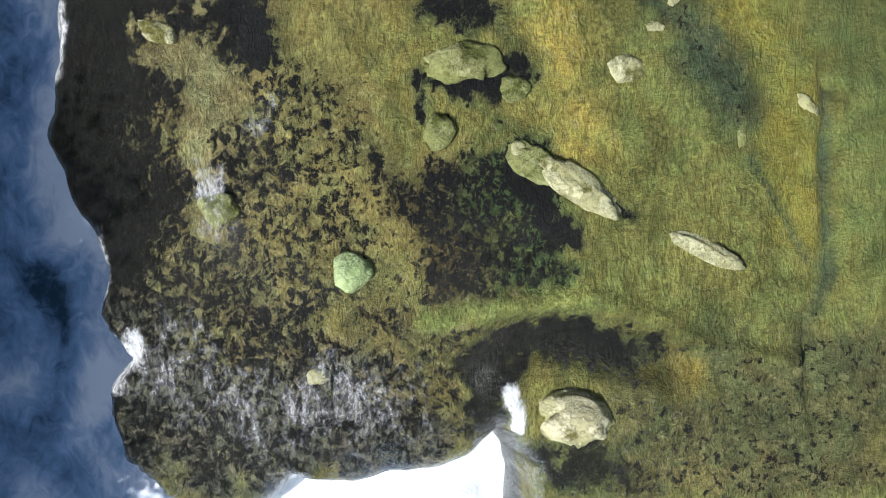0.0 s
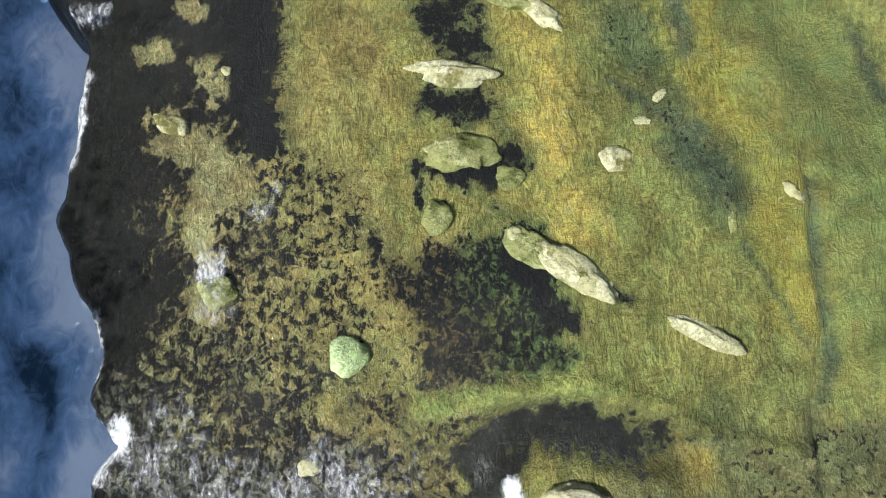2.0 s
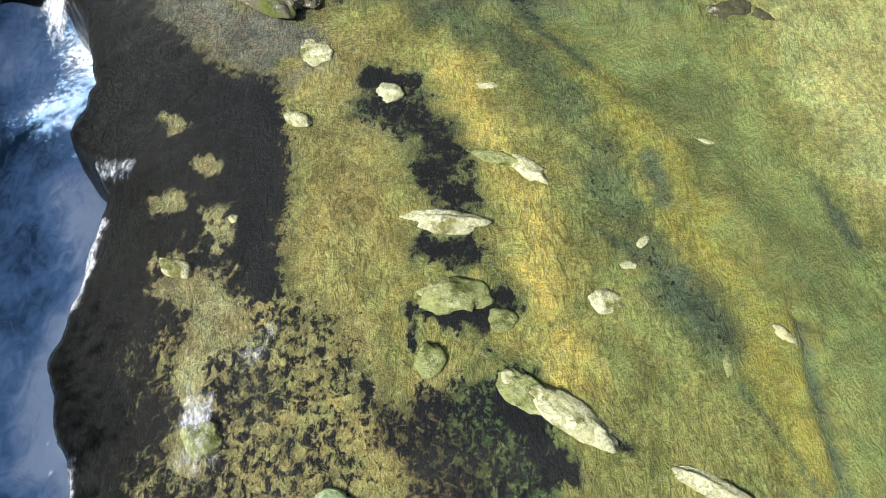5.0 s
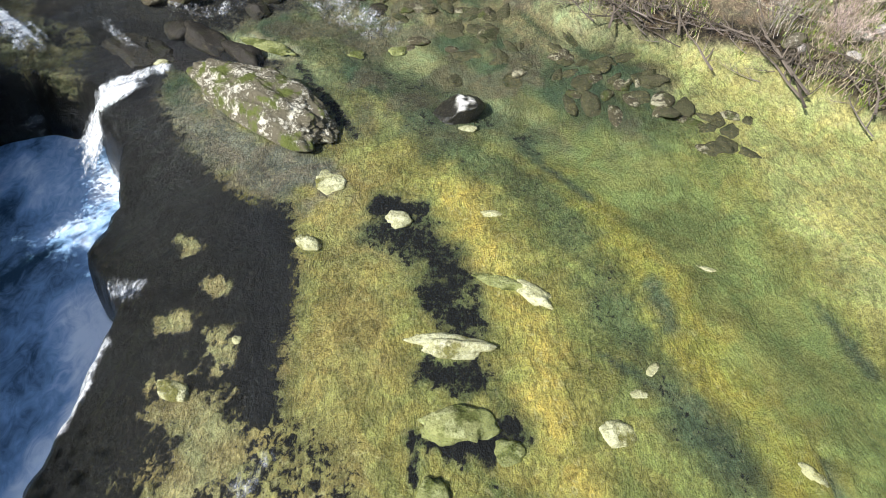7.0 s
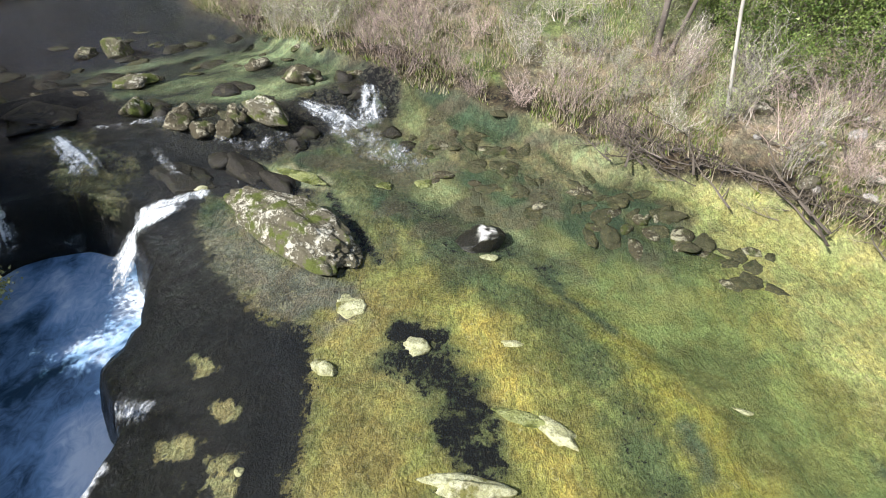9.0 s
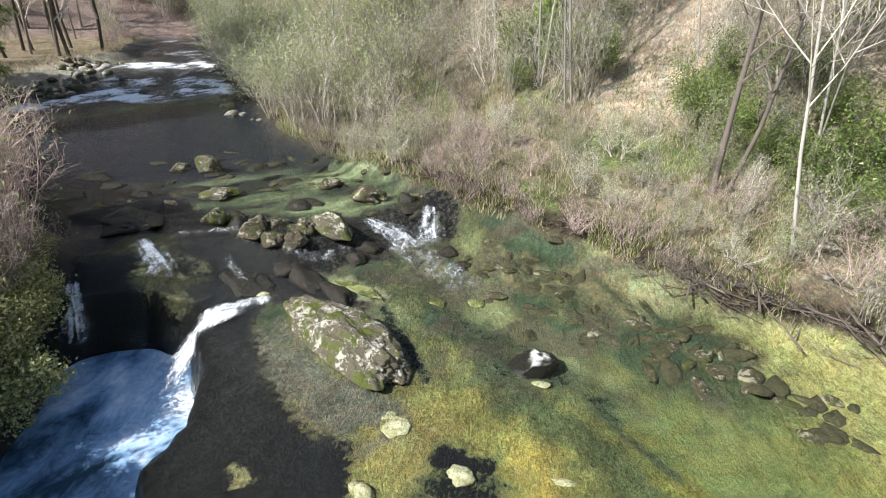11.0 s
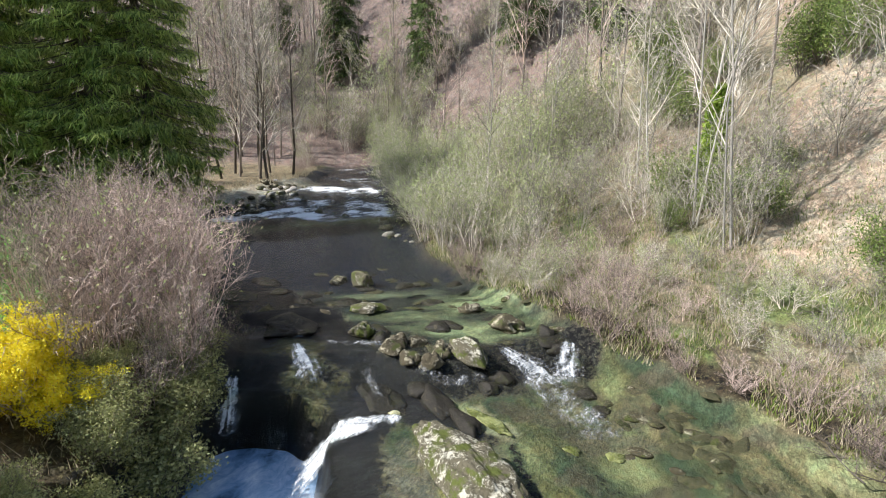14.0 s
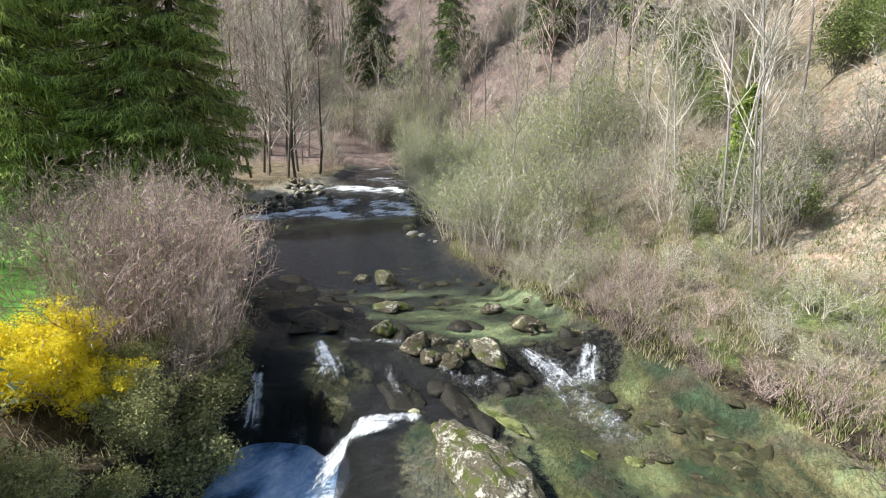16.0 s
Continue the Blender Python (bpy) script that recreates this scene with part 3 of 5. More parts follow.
    lay(stroke(x, y, [(-4.6, 11.2), (-3.6, 10.7)], 0.28, 0.5), (140, 134, 90), 0.1, 0.4)
    # near-black bed: spruce shade over the deep pool, put into the tone
    pool = smooth(5.0, 8.5, up) * smooth(1.5, -1.5, side(RIFFLE, x, y))
    lay(pool * smooth(0.2, 0.45, fbm(x, y, 0.3, 3, 68) + 0.25 * pool), (14, 20, 28), 0.0, 0.0)
    lay(smooth(0, 2, side(RIFFLE, x, y)) * (right < 0.3) * (left < 0.3), (40, 42, 44), 0.6, 0.1)
    # dark rock round the dome, with the hedge's shade painted over it
    lay(stroke(x, y, [(-15, 15.4), (-12.6, 13.8), (-10.6, 12.6), (-8.8, 11.2), (-7.2, 9.8)], 1.0, 0.4, 0.3), (86, 80, 58), 0.84, 0.2)
    lay(stroke(x, y, [(-15, 13.0), (-13.2, 12.6), (-11.4, 11.4), (-10.0, 10.4)], 1.3, 0.4, 0.3), (84, 78, 56), 0.84, 0.15)
    lay(stroke(x, y, [(-10.6, 11.6), (-9.8, 10.9), (-8.7, 10.1)], 0.7, 0.6), (104, 98, 60), 0.42, 0.4)
    lay(smooth(-0.05, -0.35, lip) * (left < 0), (58, 54, 42), 0.9, 0.1)
    tone = np.minimum(tone * np.array((1.44, 1.55, 2.3)), 0.85)
    # soil: dry grass, leaf litter, lawn, gravel
    rw = right + 0.8 * (fbm(x, y, 0.8, 4, 70) - 0.5)
    litter = fbm(x, y, 0.25, 4, 73)[:, None]
    soil = np.array(srgb(146, 128, 114)) * (1 - litter) + np.array(srgb(122, 120, 84)) * litter
    w = smooth(-0.05, 0.5, rw)[:, None]
    tone = tone * (1 - w) + soil * w
    dark, speck = np.where(rw > 0.2, 0.12, dark), np.where(rw > 0.2, 0.7, speck)
    # dark strip at the waterline: shade under shrubs and undercut bank painted in
    lay(smooth(0.1, 0.4, rw) * smooth(2.2, 0.8, rw), (84, 72, 54), 0.50, 0.4)
    lay(smooth(0.8, 1.8, rw) * smooth(1.5, 5.0, x) * 0.7, (178, 162, 138), 0.15, 0.7)
    lay(smooth(0.7, 1.4, rw) * smooth(9, 5, rw) * smooth(0.50, 0.60, fbm(x, y, 0.45, 4, 75)) * 0.8, (112, 130, 72), 0.2, 0.3)
    lay(smooth(6, 11, rw) * smooth(0.42, 0.58, fbm(x, y, 0.2, 4, 77)), (164, 142, 124), 0.12, 0.8)
    lay(stroke(x, y, [(3.8, 21.5), (4.8, 26), (7, 33)], 2.2), (204, 184, 164), 0.05, 0.6)
    lw = left + 0.8 * (fbm(x, y, 0.8, 4, 80) - 0.5)
    lay(smooth(-0.1, 0.6, lw), (104, 92, 68), 0.35, 0.4)
    lay(smooth(3.5, 5.5, lw) * (-0.5 * x + 0.866 * y < 36), (98, 150, 52), 0.0, 0.15)
    lay(smooth(0.4, 2.0, lw) * smooth(36, 38, -0.5 * x + 0.866 * y), (146, 130, 106), 0.15, 0.6)
    lay(smooth(60, 64, -0.5 * x + 0.866 * y), (140, 120, 114), 0.2, 0.5)
    lay(stroke(x, y, [(-30.5, 28), (-31.5, 33), (-32, 37)], 2.0, 0.3), (168, 160, 146), 0.2, 0.8)
    return tone, dark, speck


gx, gy, gf = grid(spaced(-8.6, 8.0, 0.075, 0.05, 330), spaced(-4.2, 13.6, 0.075, 0.05, 330))
gz = ground_height(gx, gy)
me = mesh_of("ground", np.stack([gx, gy, gz], 1), gf, M_GROUND, True)
tone, dark, speck = ground_paint(gx, gy)
set_colours(me, "tone", tone)
set_floats(me, "dark", dark)
set_floats(me, "speck", speck)
set_floats(me, "calm", stroke(gx, gy, [(-0.6, 10.6), (1.6, 8.9), (3.6, 7.2), (4.7, 5.0), (5.0, 3.0), (5.6, 0.0)], 1.0, 0.6, 0.5, 47))
set_floats(me, "wet", smooth(3.2, 1.2, lip_distance(gx, gy)))
ground = tagged(new("ground", me), "weed-covered river bed with mossy banks and leaf-littered slopes", "ground", kind="structure")

# ---- water ----


def streaks(x, y, turn, scale, thin, seed):
    """Noise drawn out along a heading, in degrees."""
    c, k = math.cos(radians(turn)), math.sin(radians(turn))
    return fbm((x * c + y * k) / thin, -x * k + y * c, scale, 4, seed)


def foam_and_glints(x, y):
    f = np.zeros(len(x))
    # faint strokes on the near shelf: thin broken water and painted sun glints
    for poly, half, amount in (([(-3.4, 13.2), (-2.4, 12.2), (-1.7, 11.6)], 0.7, 0.36), ([(-3.3, -1.5), (-2.2, -2.1), (-0.7, -2.0)], 0.75, 0.36), ([(-1.5, -1.5), (-1.1, -1.9)], 0.35, 0.42), ([(-3.0, 0.9), (-2.9, 0.2)], 0.28, 0.40), ([(-2.2, 1.9), (-2.4, 1.5)], 0.2, 0.34),
                               ([(0.85, -1.85), (0.98, -2.35)], 0.10, 0.9), ([(-4.75, 4.3), (-5.3, 4.3)], 0.22, 0.5), ([(-3.95, -1.25), (-4.3, -1.7)], 0.22, 0.7), ([(-4.5, 0.2), (-4.4, -0.6)], 0.12, 0.6), ([(-5.0, 2.2), (-4.9, 3.4)], 0.12, 0.55),
                               ([(-6.6, 12.0), (-5.6, 12.0), (-5.0, 12.6)], 0.16, 0.36), ([(-9.6, 11.9), (-8.7, 12.3), (-8.2, 12.5)], 0.22, 0.34),
                               ([(-7.6, 9.2), (-6.6, 9.6), (-6.1, 9.9)], 0.18, 0.62), ([(-7.9, 11.4), (-7.1, 10.7)], 0.15, 0.36), ([(-11.3, 12.4), (-10.8, 12.0)], 0.25, 0.45)):
        f = np.maximum(f, amount * stroke(x, y, poly, half, 0.7, 0.5, 90))
    # the long riffles behind the pool, torn into strands
    torn = smooth(0.40, 0.62, streaks(x, y, -48, 1.9, 2.0, 91))
    for poly, half, amount in (([(-30.5, 22.8), (-28.5, 23.4), (-26.6, 24.6)], 1.0, 0.95), ([(-25.0, 27.2), (-22, 28.4), (-19.0, 30.4)], 1.2, 1.0), ([(-25.4, 30.4), (-22, 32.0), (-19.6, 33.4)], 1.3, 0.75),
                               ([(-27.6, 34.4), (-24.4, 35.6)], 1.2, 0.9), ([(-30, 41), (-26, 40)], 1.6, 0.6), ([(-34, 48), (-31, 47)], 1.5, 0.5)):
        f = np.maximum(f, amount * stroke(x, y, poly, half * 1.2, 0.9, 0.9, 90) * (0.42 + 0.55 * torn))
    return f


wx, wy, wf = grid(spaced(-8.6, 8.4, 0.10, 0.022, 80), spaced(-4.2, 15.2, 0.10, 0.022, 80))
wet = (-side(RIGHT_BANK, wx, wy) < 0.9) & (side(LEFT_BANK, wx, wy) < 0.9) & (lip_distance(wx, wy) > -0.75) & (-0.5 * wx + 0.866 * wy < 66)
keep = wet[wf].all(1)
used = np.unique(wf[keep])
back = np.full(len(wx), -1)
back[used] = np.arange(len(used))
wx, wy, wf = wx[used], wy[used], back[wf[keep]]
foam = foam_and_glints(wx, wy)
lipd = lip_distance(wx, wy)
foam = np.maximum(foam, smooth(0.15, -0.3, lipd) * (0.35 + 0.65 * smooth(5.0, 3.0, wy)) * (0.15 + 0.75 * smooth(0.38, 0.62, fbm(wx, wy, 1.1, 3, 94))))
wz = water_level(wx, wy) + 0.02 * (fbm(wx, wy, 2.5, 3, 95) - 0.5) + 0.22 * foam * fbm(wx, wy, 2.2, 4, 96)
bend = smooth(0.5, 0.05, lipd)
wz = wz * (1 - bend) + np.minimum(wz, ground_height(wx, wy) + 0.05) * bend
me = mesh_of("water", np.stack([wx, wy, wz], 1), wf, M_WATER, True)
set_floats(me, "foam", foam)
rush = np.maximum(smooth(2.6, 0.3, lipd) * smooth(9.0, 7.0, wy), 0.8 * smooth(1.5, 0.3, np.abs(side(DAM, wx, wy))))
set_floats(me, "rush", np.maximum(rush, 0.5 * smooth(-1, 3, side(RIFFLE, wx, wy))))
water = tagged(new("water", me), "clear shallow stream flowing over weed and broken into white riffles", "water", kind="structure")
water.visible_shadow = False

bx, by, bf = grid(np.arange(-14, 4, 0.12), np.arange(-14, 11.5, 0.12))
inside = (lip_distance(bx, by) < 0.5)
keep = inside[bf].all(1)
used = np.unique(bf[keep])
back = np.full(len(bx), -1)
back[used] = np.arange(len(used))
bx, by, bf = bx[used], by[used], back[bf[keep]]
lipd = lip_distance(bx, by)
foam = 0.30 + (0.22 + 0.40 * smooth(-2.4, -0.6, by)) * smooth(-1.7, -0.9, lipd + 0.7 * (fbm(bx, by, 0.8, 4, 97) - 0.5)) * smooth(6.5, 4.0, by) - 0.06 * smooth(3.0, 5.0, by)
foam = np.maximum(foam, 0.62 * stroke(bx, by, [(-9.2, 8.6), (-8.4, 8.1), (-7.6, 7.2)], 1.0, 0.9, 0.5, 98))
foam = np.maximum(foam, 0.6 * stroke(bx, by, [(-10.6, 8.4), (-10.0, 7.4)], 0.6, 0.9, 0.5, 98))
foam = np.maximum(foam, 1.6 * stroke(bx, by, [(-2.6, -3.9), (-0.8, -3.6), (0.9, -3.1), (1.1, -4.0)], 0.9, 0.4, 0.3, 99))
foam = foam + (0.55 - 0.35 * smooth(3.0, 4.5, by)) * smooth(-0.75, -0.2, lipd) * smooth(0.40, 0.62, fbm(bx, by, 1.4, 4, 101))
# whiter downstream, standing in for sunlight on the pool
foam = foam + 0.30 * smooth(-0.5, -2.5, by)
bz = -1.6 + 0.22 * foam * (fbm(bx, by, 1.6, 5, 100) - 0.3)
me = mesh_of("water", np.stack([bx, by, bz], 1), bf, M_BASIN, True)
set_floats(me, "foam", foam)
set_floats(me, "rush", np.full(len(bx), 0.6))
basin = tagged(new("water", me), "churned white plunge pool below the falls, blue shade painted in", "water", kind="structure")

# ---- plants ----


def tubes(lines, sides=3):
    """One mesh's vertices and faces for tapered branches: each a line of points with its radii; a radius of nought ends in a point."""
    verts, quads, points, base = [], [], [], 0
    groups = {}
    for pts, rad in lines:
        groups.setdefault(len(pts), []).append((pts, rad))
    for count, members in groups.items():
        p = np.array([m[0] for m in members], float)
        r = np.array([m[1] for m in members], float)
        d = np.gradient(p, axis=1)
        d /= np.maximum(np.linalg.norm(d, axis=2, keepdims=True), 1e-6)
        ref = np.where(np.abs(d[:, :1, 2:3]) > 0.8, [[[1.0, 0, 0]]], [[[0, 0, 1.0]]])
        u = np.cross(d, np.broadcast_to(ref, d.shape))
        u /= np.maximum(np.linalg.norm(u, axis=2, keepdims=True), 1e-6)
        v = np.cross(d, u)
        w = 2 * math.pi * np.arange(sides) / sides
        ring = p[:, :, None] + r[:, :, None, None] * (np.cos(w)[None, None, :, None] * u[:, :, None] + np.sin(w)[None, None, :, None] * v[:, :, None])
        full = count - 1
        n = len(members)
        block = np.concatenate([ring[:, :full].reshape(n, -1, 3), p[:, -1:]], 1)
        size = full * sides + 1
        o = base + np.arange(n)[:, None] * size
        for k in range(full - 1):
            for j in range(sides):
                a, b = k * sides + j, k * sides + (j + 1) % sides
                quads.append(np.concatenate([o + a, o + b, o + b + sides, o + a + sides], 1))
        for j in range(sides):
            points.append(np.concatenate([o + (full - 1) * sides + j, o + (full - 1) * sides + (j + 1) % sides, o + size - 1], 1))
        verts.append(block.reshape(-1, 3))
        base += n * size
    return np.concatenate(verts), quads + points


def leaves(points, size, rng, long=1.6, hang=None):
    """Small pointed leaves at the points."""
    p = np.asarray(points, float)
    n = len(p)
    d = rng.normal(size=(n, 3))
    if hang is not None:
        d = d * 0.55 + np.asarray(hang)
    d /= np.linalg.norm(d, axis=1, keepdims=True)
    w = np.cross(d, rng.normal(size=(n, 3)))
    w /= np.maximum(np.linalg.norm(w, axis=1, keepdims=True), 1e-6)
    s = (size * rng.uniform(0.6, 1.3, n))[:, None]
    verts = np.stack([p + w * s * 0.62, p + d * s * long * 1.15, p - w * s * 0.62], 1).reshape(-1, 3)
    return verts, [np.arange(3 * n).reshape(-1, 3)]


def unit(v):
    return v / max(np.linalg.norm(v), 1e-9)


def grow(rng, start, way, length, radius, plan, out, tips, up=0.15, jitter=0.16, level=0, least=0.006):
    """A branch and its side branches. plan: for each level, how many side branches, their share of the length, their angle, where they begin."""
    steps = (5, 3, 1, 1)[min(level, 3)] if level < len(plan) else 1
    p, d = np.array(start, float), unit(np.array(way, float))
    nodes, ways = [p], [d]
    for k in range(steps):
        d = unit(d + rng.normal(size=3) * jitter + np.array([0, 0, up]))
        p = p + d * length / steps
        nodes.append(p)
        ways.append(d)
    out[min(level, len(out) - 1)].append((nodes, [radius * (1 - 0.85 * k / steps) for k in range(steps + 1)]))
    if level >= len(plan):
        tips.append(nodes[-1])
        tips.append((nodes[0] + nodes[1]) / 2)
        return
    count, share, angle, first = plan[level]
    for k in range(count):
        f = first + (1 - first) * (k + rng.random()) / count
        i = min(int(f * steps), steps - 1)
        g = f * steps - i
        where = nodes[i] * (1 - g) + nodes[i + 1] * g
        turn = rng.normal(size=3)
        turn = unit(turn - ways[i + 1] * turn.dot(ways[i + 1]))
        w = unit(ways[i + 1] * math.cos(radians(angle)) + turn * math.sin(radians(angle)))
        grow(rng, where, w, length * share * (1.15 - 0.55 * f) * rng.uniform(0.7, 1.2), max(radius * (1 - 0.75 * f) * 0.6, least), plan, out, tips, up, jitter, level + 1, least)


def joined(*pieces):
    verts, faces, base = [], [], 0
    for v, f in pieces:
        verts.append(v)
        faces += [face + base for face in f]
        base += len(v)
    return np.concatenate(verts), faces


def plant(name, label, category, group, pieces):
    """An empty at the foot with its meshes: trunks, crown, foliage."""
    root = new(name)
    tagged(root, label, category, group)
    for pname, (verts, faces), mat, smooth_shade in pieces:
        ob = part(pname, mesh_of(pname, verts, faces, mat, smooth_shade), root)
        if pname in ("crown", "foliage"):
            ob["kind"] = "stuff"
    return root


PLAN_SHRUB = ((7, 0.55, 38, 0.12), (6, 0.5, 44, 0.15))
PLAN_FINE = ((7, 0.52, 36, 0.10), (6, 0.5, 42, 0.12), (4, 0.52, 38, 0.15))


def make_shrub(seed, height, stems, label, group, twig, bud=None, buds=0, spread=0.5, plan=PLAN_SHRUB, name="shrub", radius=0.026, size=0.05, up=0.12, foot=0.35, scatter=0.10, least=0.011):
    rng = np.random.RandomState(seed)
    out, tips = [[] for _ in range(len(plan) + 1)], []
    for k in range(stems):
        a = rng.uniform(0, 2 * math.pi)
        r = foot * math.sqrt(rng.random())
        lean = spread * rng.uniform(0.2, 1.2)
        grow(rng, (r * math.cos(a), r * math.sin(a), -0.1), (lean * math.cos(a), lean * math.sin(a), 1), height * rng.uniform(0.6, 1.05), radius * rng.uniform(0.7, 1.3), plan, out, tips, up, 0.16, 0, least)
    pieces = [("crown", joined(*[tubes(o, 4 if k == 0 else 3) for k, o in enumerate(out) if o]), twig, False)]
    if bud:
        tips = np.array(tips)
        pick = tips[rng.randint(0, len(tips), buds)] + rng.normal(size=(buds, 3)) * scatter
        pieces.append(("foliage", leaves(pick, size, rng), bud, False))
    return plant(name, label, "shrub", group, pieces)


def make_tree(seed, height, radius, label, group, bark, twig, plan, name="tree", bud=None, buds=0, leans=((0.03, 0.02),), up=0.10, size=0.06, jitter=0.06, least=0.013):
    rng = np.random.RandomState(seed)
    pieces, rest, tips = [], [[], [], []], []
    for k, (lx, ly) in enumerate(leans):
        out = [[], rest[0], rest[1], rest[2]]
        grow(rng, (0.3 * k, -0.1 * k, -0.3), (lx, ly, 1), height * (1 - 0.12 * k) * rng.uniform(0.92, 1.0), radius * (1 - 0.25 * k), plan, out, tips, up, jitter, 0, least)
        pieces.append(("trunk", tubes(out[0], 8), bark, True))
    crown = [tubes(r, 4 if k == 0 else 3) for k, r in enumerate(rest) if r]
    pieces.append(("crown", joined(*crown), twig, False))
    if bud:
        tips = np.array(tips)
        pick = tips[rng.randint(0, len(tips), buds)] + rng.normal(size=(buds, 3)) * 0.15
        pieces.append(("foliage", leaves(pick, size, rng), bud, False))
    return plant(name, label, "tree", group, pieces)


def make_spruce(seed, height, width, label, group, whorls=34, per=9, sprays=16, mat=None, size=0.34, long=5.0, name="spruce"):
    rng = np.random.RandomState(seed)
    pts, hang, limbs = [], [], []
    trunk = [([(0, 0, height * k / 8 - 0.3 * (k == 0)) for k in range(9)], [0.016 * height * (1 - k / 8) + 0.01 for k in range(9)])]
    for k in range(whorls):
        f = (k + 0.5) / whorls
        z = height * (0.03 + 0.96 * f)
        reach = width * (1 - f) ** 0.75 * (1 if f > 0.12 else 0.85)
        for j in range(max(4, int(per * (1 - 0.5 * f)))):
            a = rng.uniform(0, 2 * math.pi)
            r = reach * rng.uniform(0.6, 1.15)
            z0 = z + rng.uniform(-0.03, 0.03) * height
            gs = np.linspace(0, 1, 5)
            limbs.append(([(math.cos(a) * r * g, math.sin(a) * r * g, z0 - r * (0.42 * g - 0.16 * g * g)) for g in gs], [0.05 * (1 - g) + 0.008 for g in gs]))
            for m in range(max(4, int(sprays * (0.3 + 0.7 * r / width)))):
                g = rng.uniform(0.12, 1.0) ** 0.7
                off = rng.normal() * 0.16 * r * (1.1 - g * 0.6)
                pts.append((math.cos(a) * r * g - math.sin(a) * off, math.sin(a) * r * g + math.cos(a) * off, z0 - r * (0.42 * g - 0.16 * g * g) - abs(off) * 0.3))
                hang.append((math.cos(a) * 0.6, math.sin(a) * 0.6, -0.9))
    return plant(name, label, "tree", group, [("trunk", tubes(trunk, 8), M_DARKBARK, True), ("crown", tubes(limbs, 3), M_DARKBARK, False),
                                                  ("foliage", leaves(np.array(pts), size, rng, long, np.array(hang)), mat or M_NEEDLE, False)])


def height_at(x, y):
    return float(ground_height(np.array([float(x)]), np.array([float(y)]))[0])


def on_ground(x, y, turn=0.0, scale=1.0, tall=1.0):
    return Matrix.LocRotScale((x, y, height_at(x, y)), Euler((0, 0, radians(turn))), (scale, scale, scale * tall))


def settle(ob, m):
    ob.matrix_basis = m
    return ob


def spread_copies(kinds, spots, rng, lo=0.8, hi=1.2):
    """The first spot of each kind takes the plant itself, the others copies."""
    fresh = list(kinds)
    for k, (x, y) in enumerate(spots):
        m = on_ground(x, y, rng.uniform(0, 360), rng.uniform(lo, hi), rng.uniform(0.85, 1.15))
        ob = kinds[k % len(kinds)]
        if ob in fresh:
            fresh.remove(ob)
            settle(ob, m)
        else:
            copy_thing(ob, m)


def apart(p, others, least):
    return all(np.hypot(p[0] - q[0], p[1] - q[1]) > least for q in others)


rng = np.random.RandomState(5)
# shrubs of the right bank: fine ones near the water, plainer ones up the slope
near = [make_shrub(100 + k, 3.0, 10, "bare grey-brown willow shrub with thin twigs on the bank", "shrubs on the bank", (M_TWIG, M_REDTWIG, M_TWIG)[k], M_BUD, (700, 120, 1300)[k], 0.62, PLAN_FINE, radius=0.018, size=0.045, least=0.0065, foot=0.45) for k in range(3)]
willows = [make_shrub(105 + k, 4.0, 11, "bare grey-brown willow shrub with many thin stems", "shrubs on the slope", M_TWIG, M_BUD, 300, 0.5, least=0.008, radius=0.016) for k in range(3)]
greens = [make_shrub(110 + k, 4.8, 12, "willow shrub in first pale green leaf above the water", "willows coming into leaf", M_TWIG, M_BUD, 1500, 0.5, size=0.05, least=0.0075, radius=0.016) for k in range(2)]
reds = [make_shrub(120 + k, 2.8, 11, "leafless reddish brown thicket on the stony bank", "thickets on the bank", M_REDTWIG, None, 0, 0.95, PLAN_FINE, least=0.007, radius=0.018) for k in range(2)]
spots_n, spots_w, spots_g, spots_r = [], [], [], []
for i in range(4000):
    k = rng.uniform(1.7, 14.2)
    a, b = np.array(RIGHT_BANK[int(k)]), np.array(RIGHT_BANK[int(k) + 1])
    nrm = unit(np.array([(b - a)[1], -(b - a)[0]]))
    d = 0.25 + 12 * rng.random() ** 1.5
    p = a + (b - a) * (k - int(k)) + nrm * d
    if p[0] > 4.0 and (d < 1.0 or rng.random() < 0.55):
        continue
    if p[1] > 42 or p[0] > 12 or len(spots_n) + len(spots_w) + len(spots_g) + len(spots_r) > 205:
        continue
    if not apart(p, spots_n + spots_w + spots_g + spots_r, 1.1 if d < 3 else 1.3):
        continue
    if p[1] > 22 and p[0] < -6 and rng.random() < 0.65:
        spots_g.append(p)
    elif d < 1.6 and rng.random() < 0.6:
        spots_r.append(p)
    elif np.hypot(*p) < 23 and d < 6:
        spots_n.append(p)
    else:
        spots_w.append(p)
spread_copies(near, spots_n, rng, 0.55, 1.05)
spread_copies(willows, spots_w, rng, 0.6, 1.1)
spots_g += [np.array(p) for p in ((-24.5, 41), (-27, 45), (-29, 48), (-31.5, 52), (-34, 55), (-38, 60), (-42, 59), (-37, 63), (-34, 60), (-45, 62), (-36, 57.5), (-39.5, 56.5), (-43.5, 54.5), (-47, 56), (-50, 60))]
spread_copies(greens, spots_g, rng, 0.75, 1.2)
spread_copies(reds, spots_r, rng, 0.45, 0.85)
for k, (x, y) in enumerate(((-38.5, 54.8), (-41.5, 52.8), (-44, 51.4), (-40, 58.5), (-46, 54), (-36.8, 42.6), (-37.9, 44.8), (-39.2, 47.2), (-40.4, 49.4), (-42.2, 50.2), (-44.5, 58))):
    copy_thing(reds[k % 2], on_ground(x, y, 75 * k, 0.9 + 0.12 * (k % 4)))
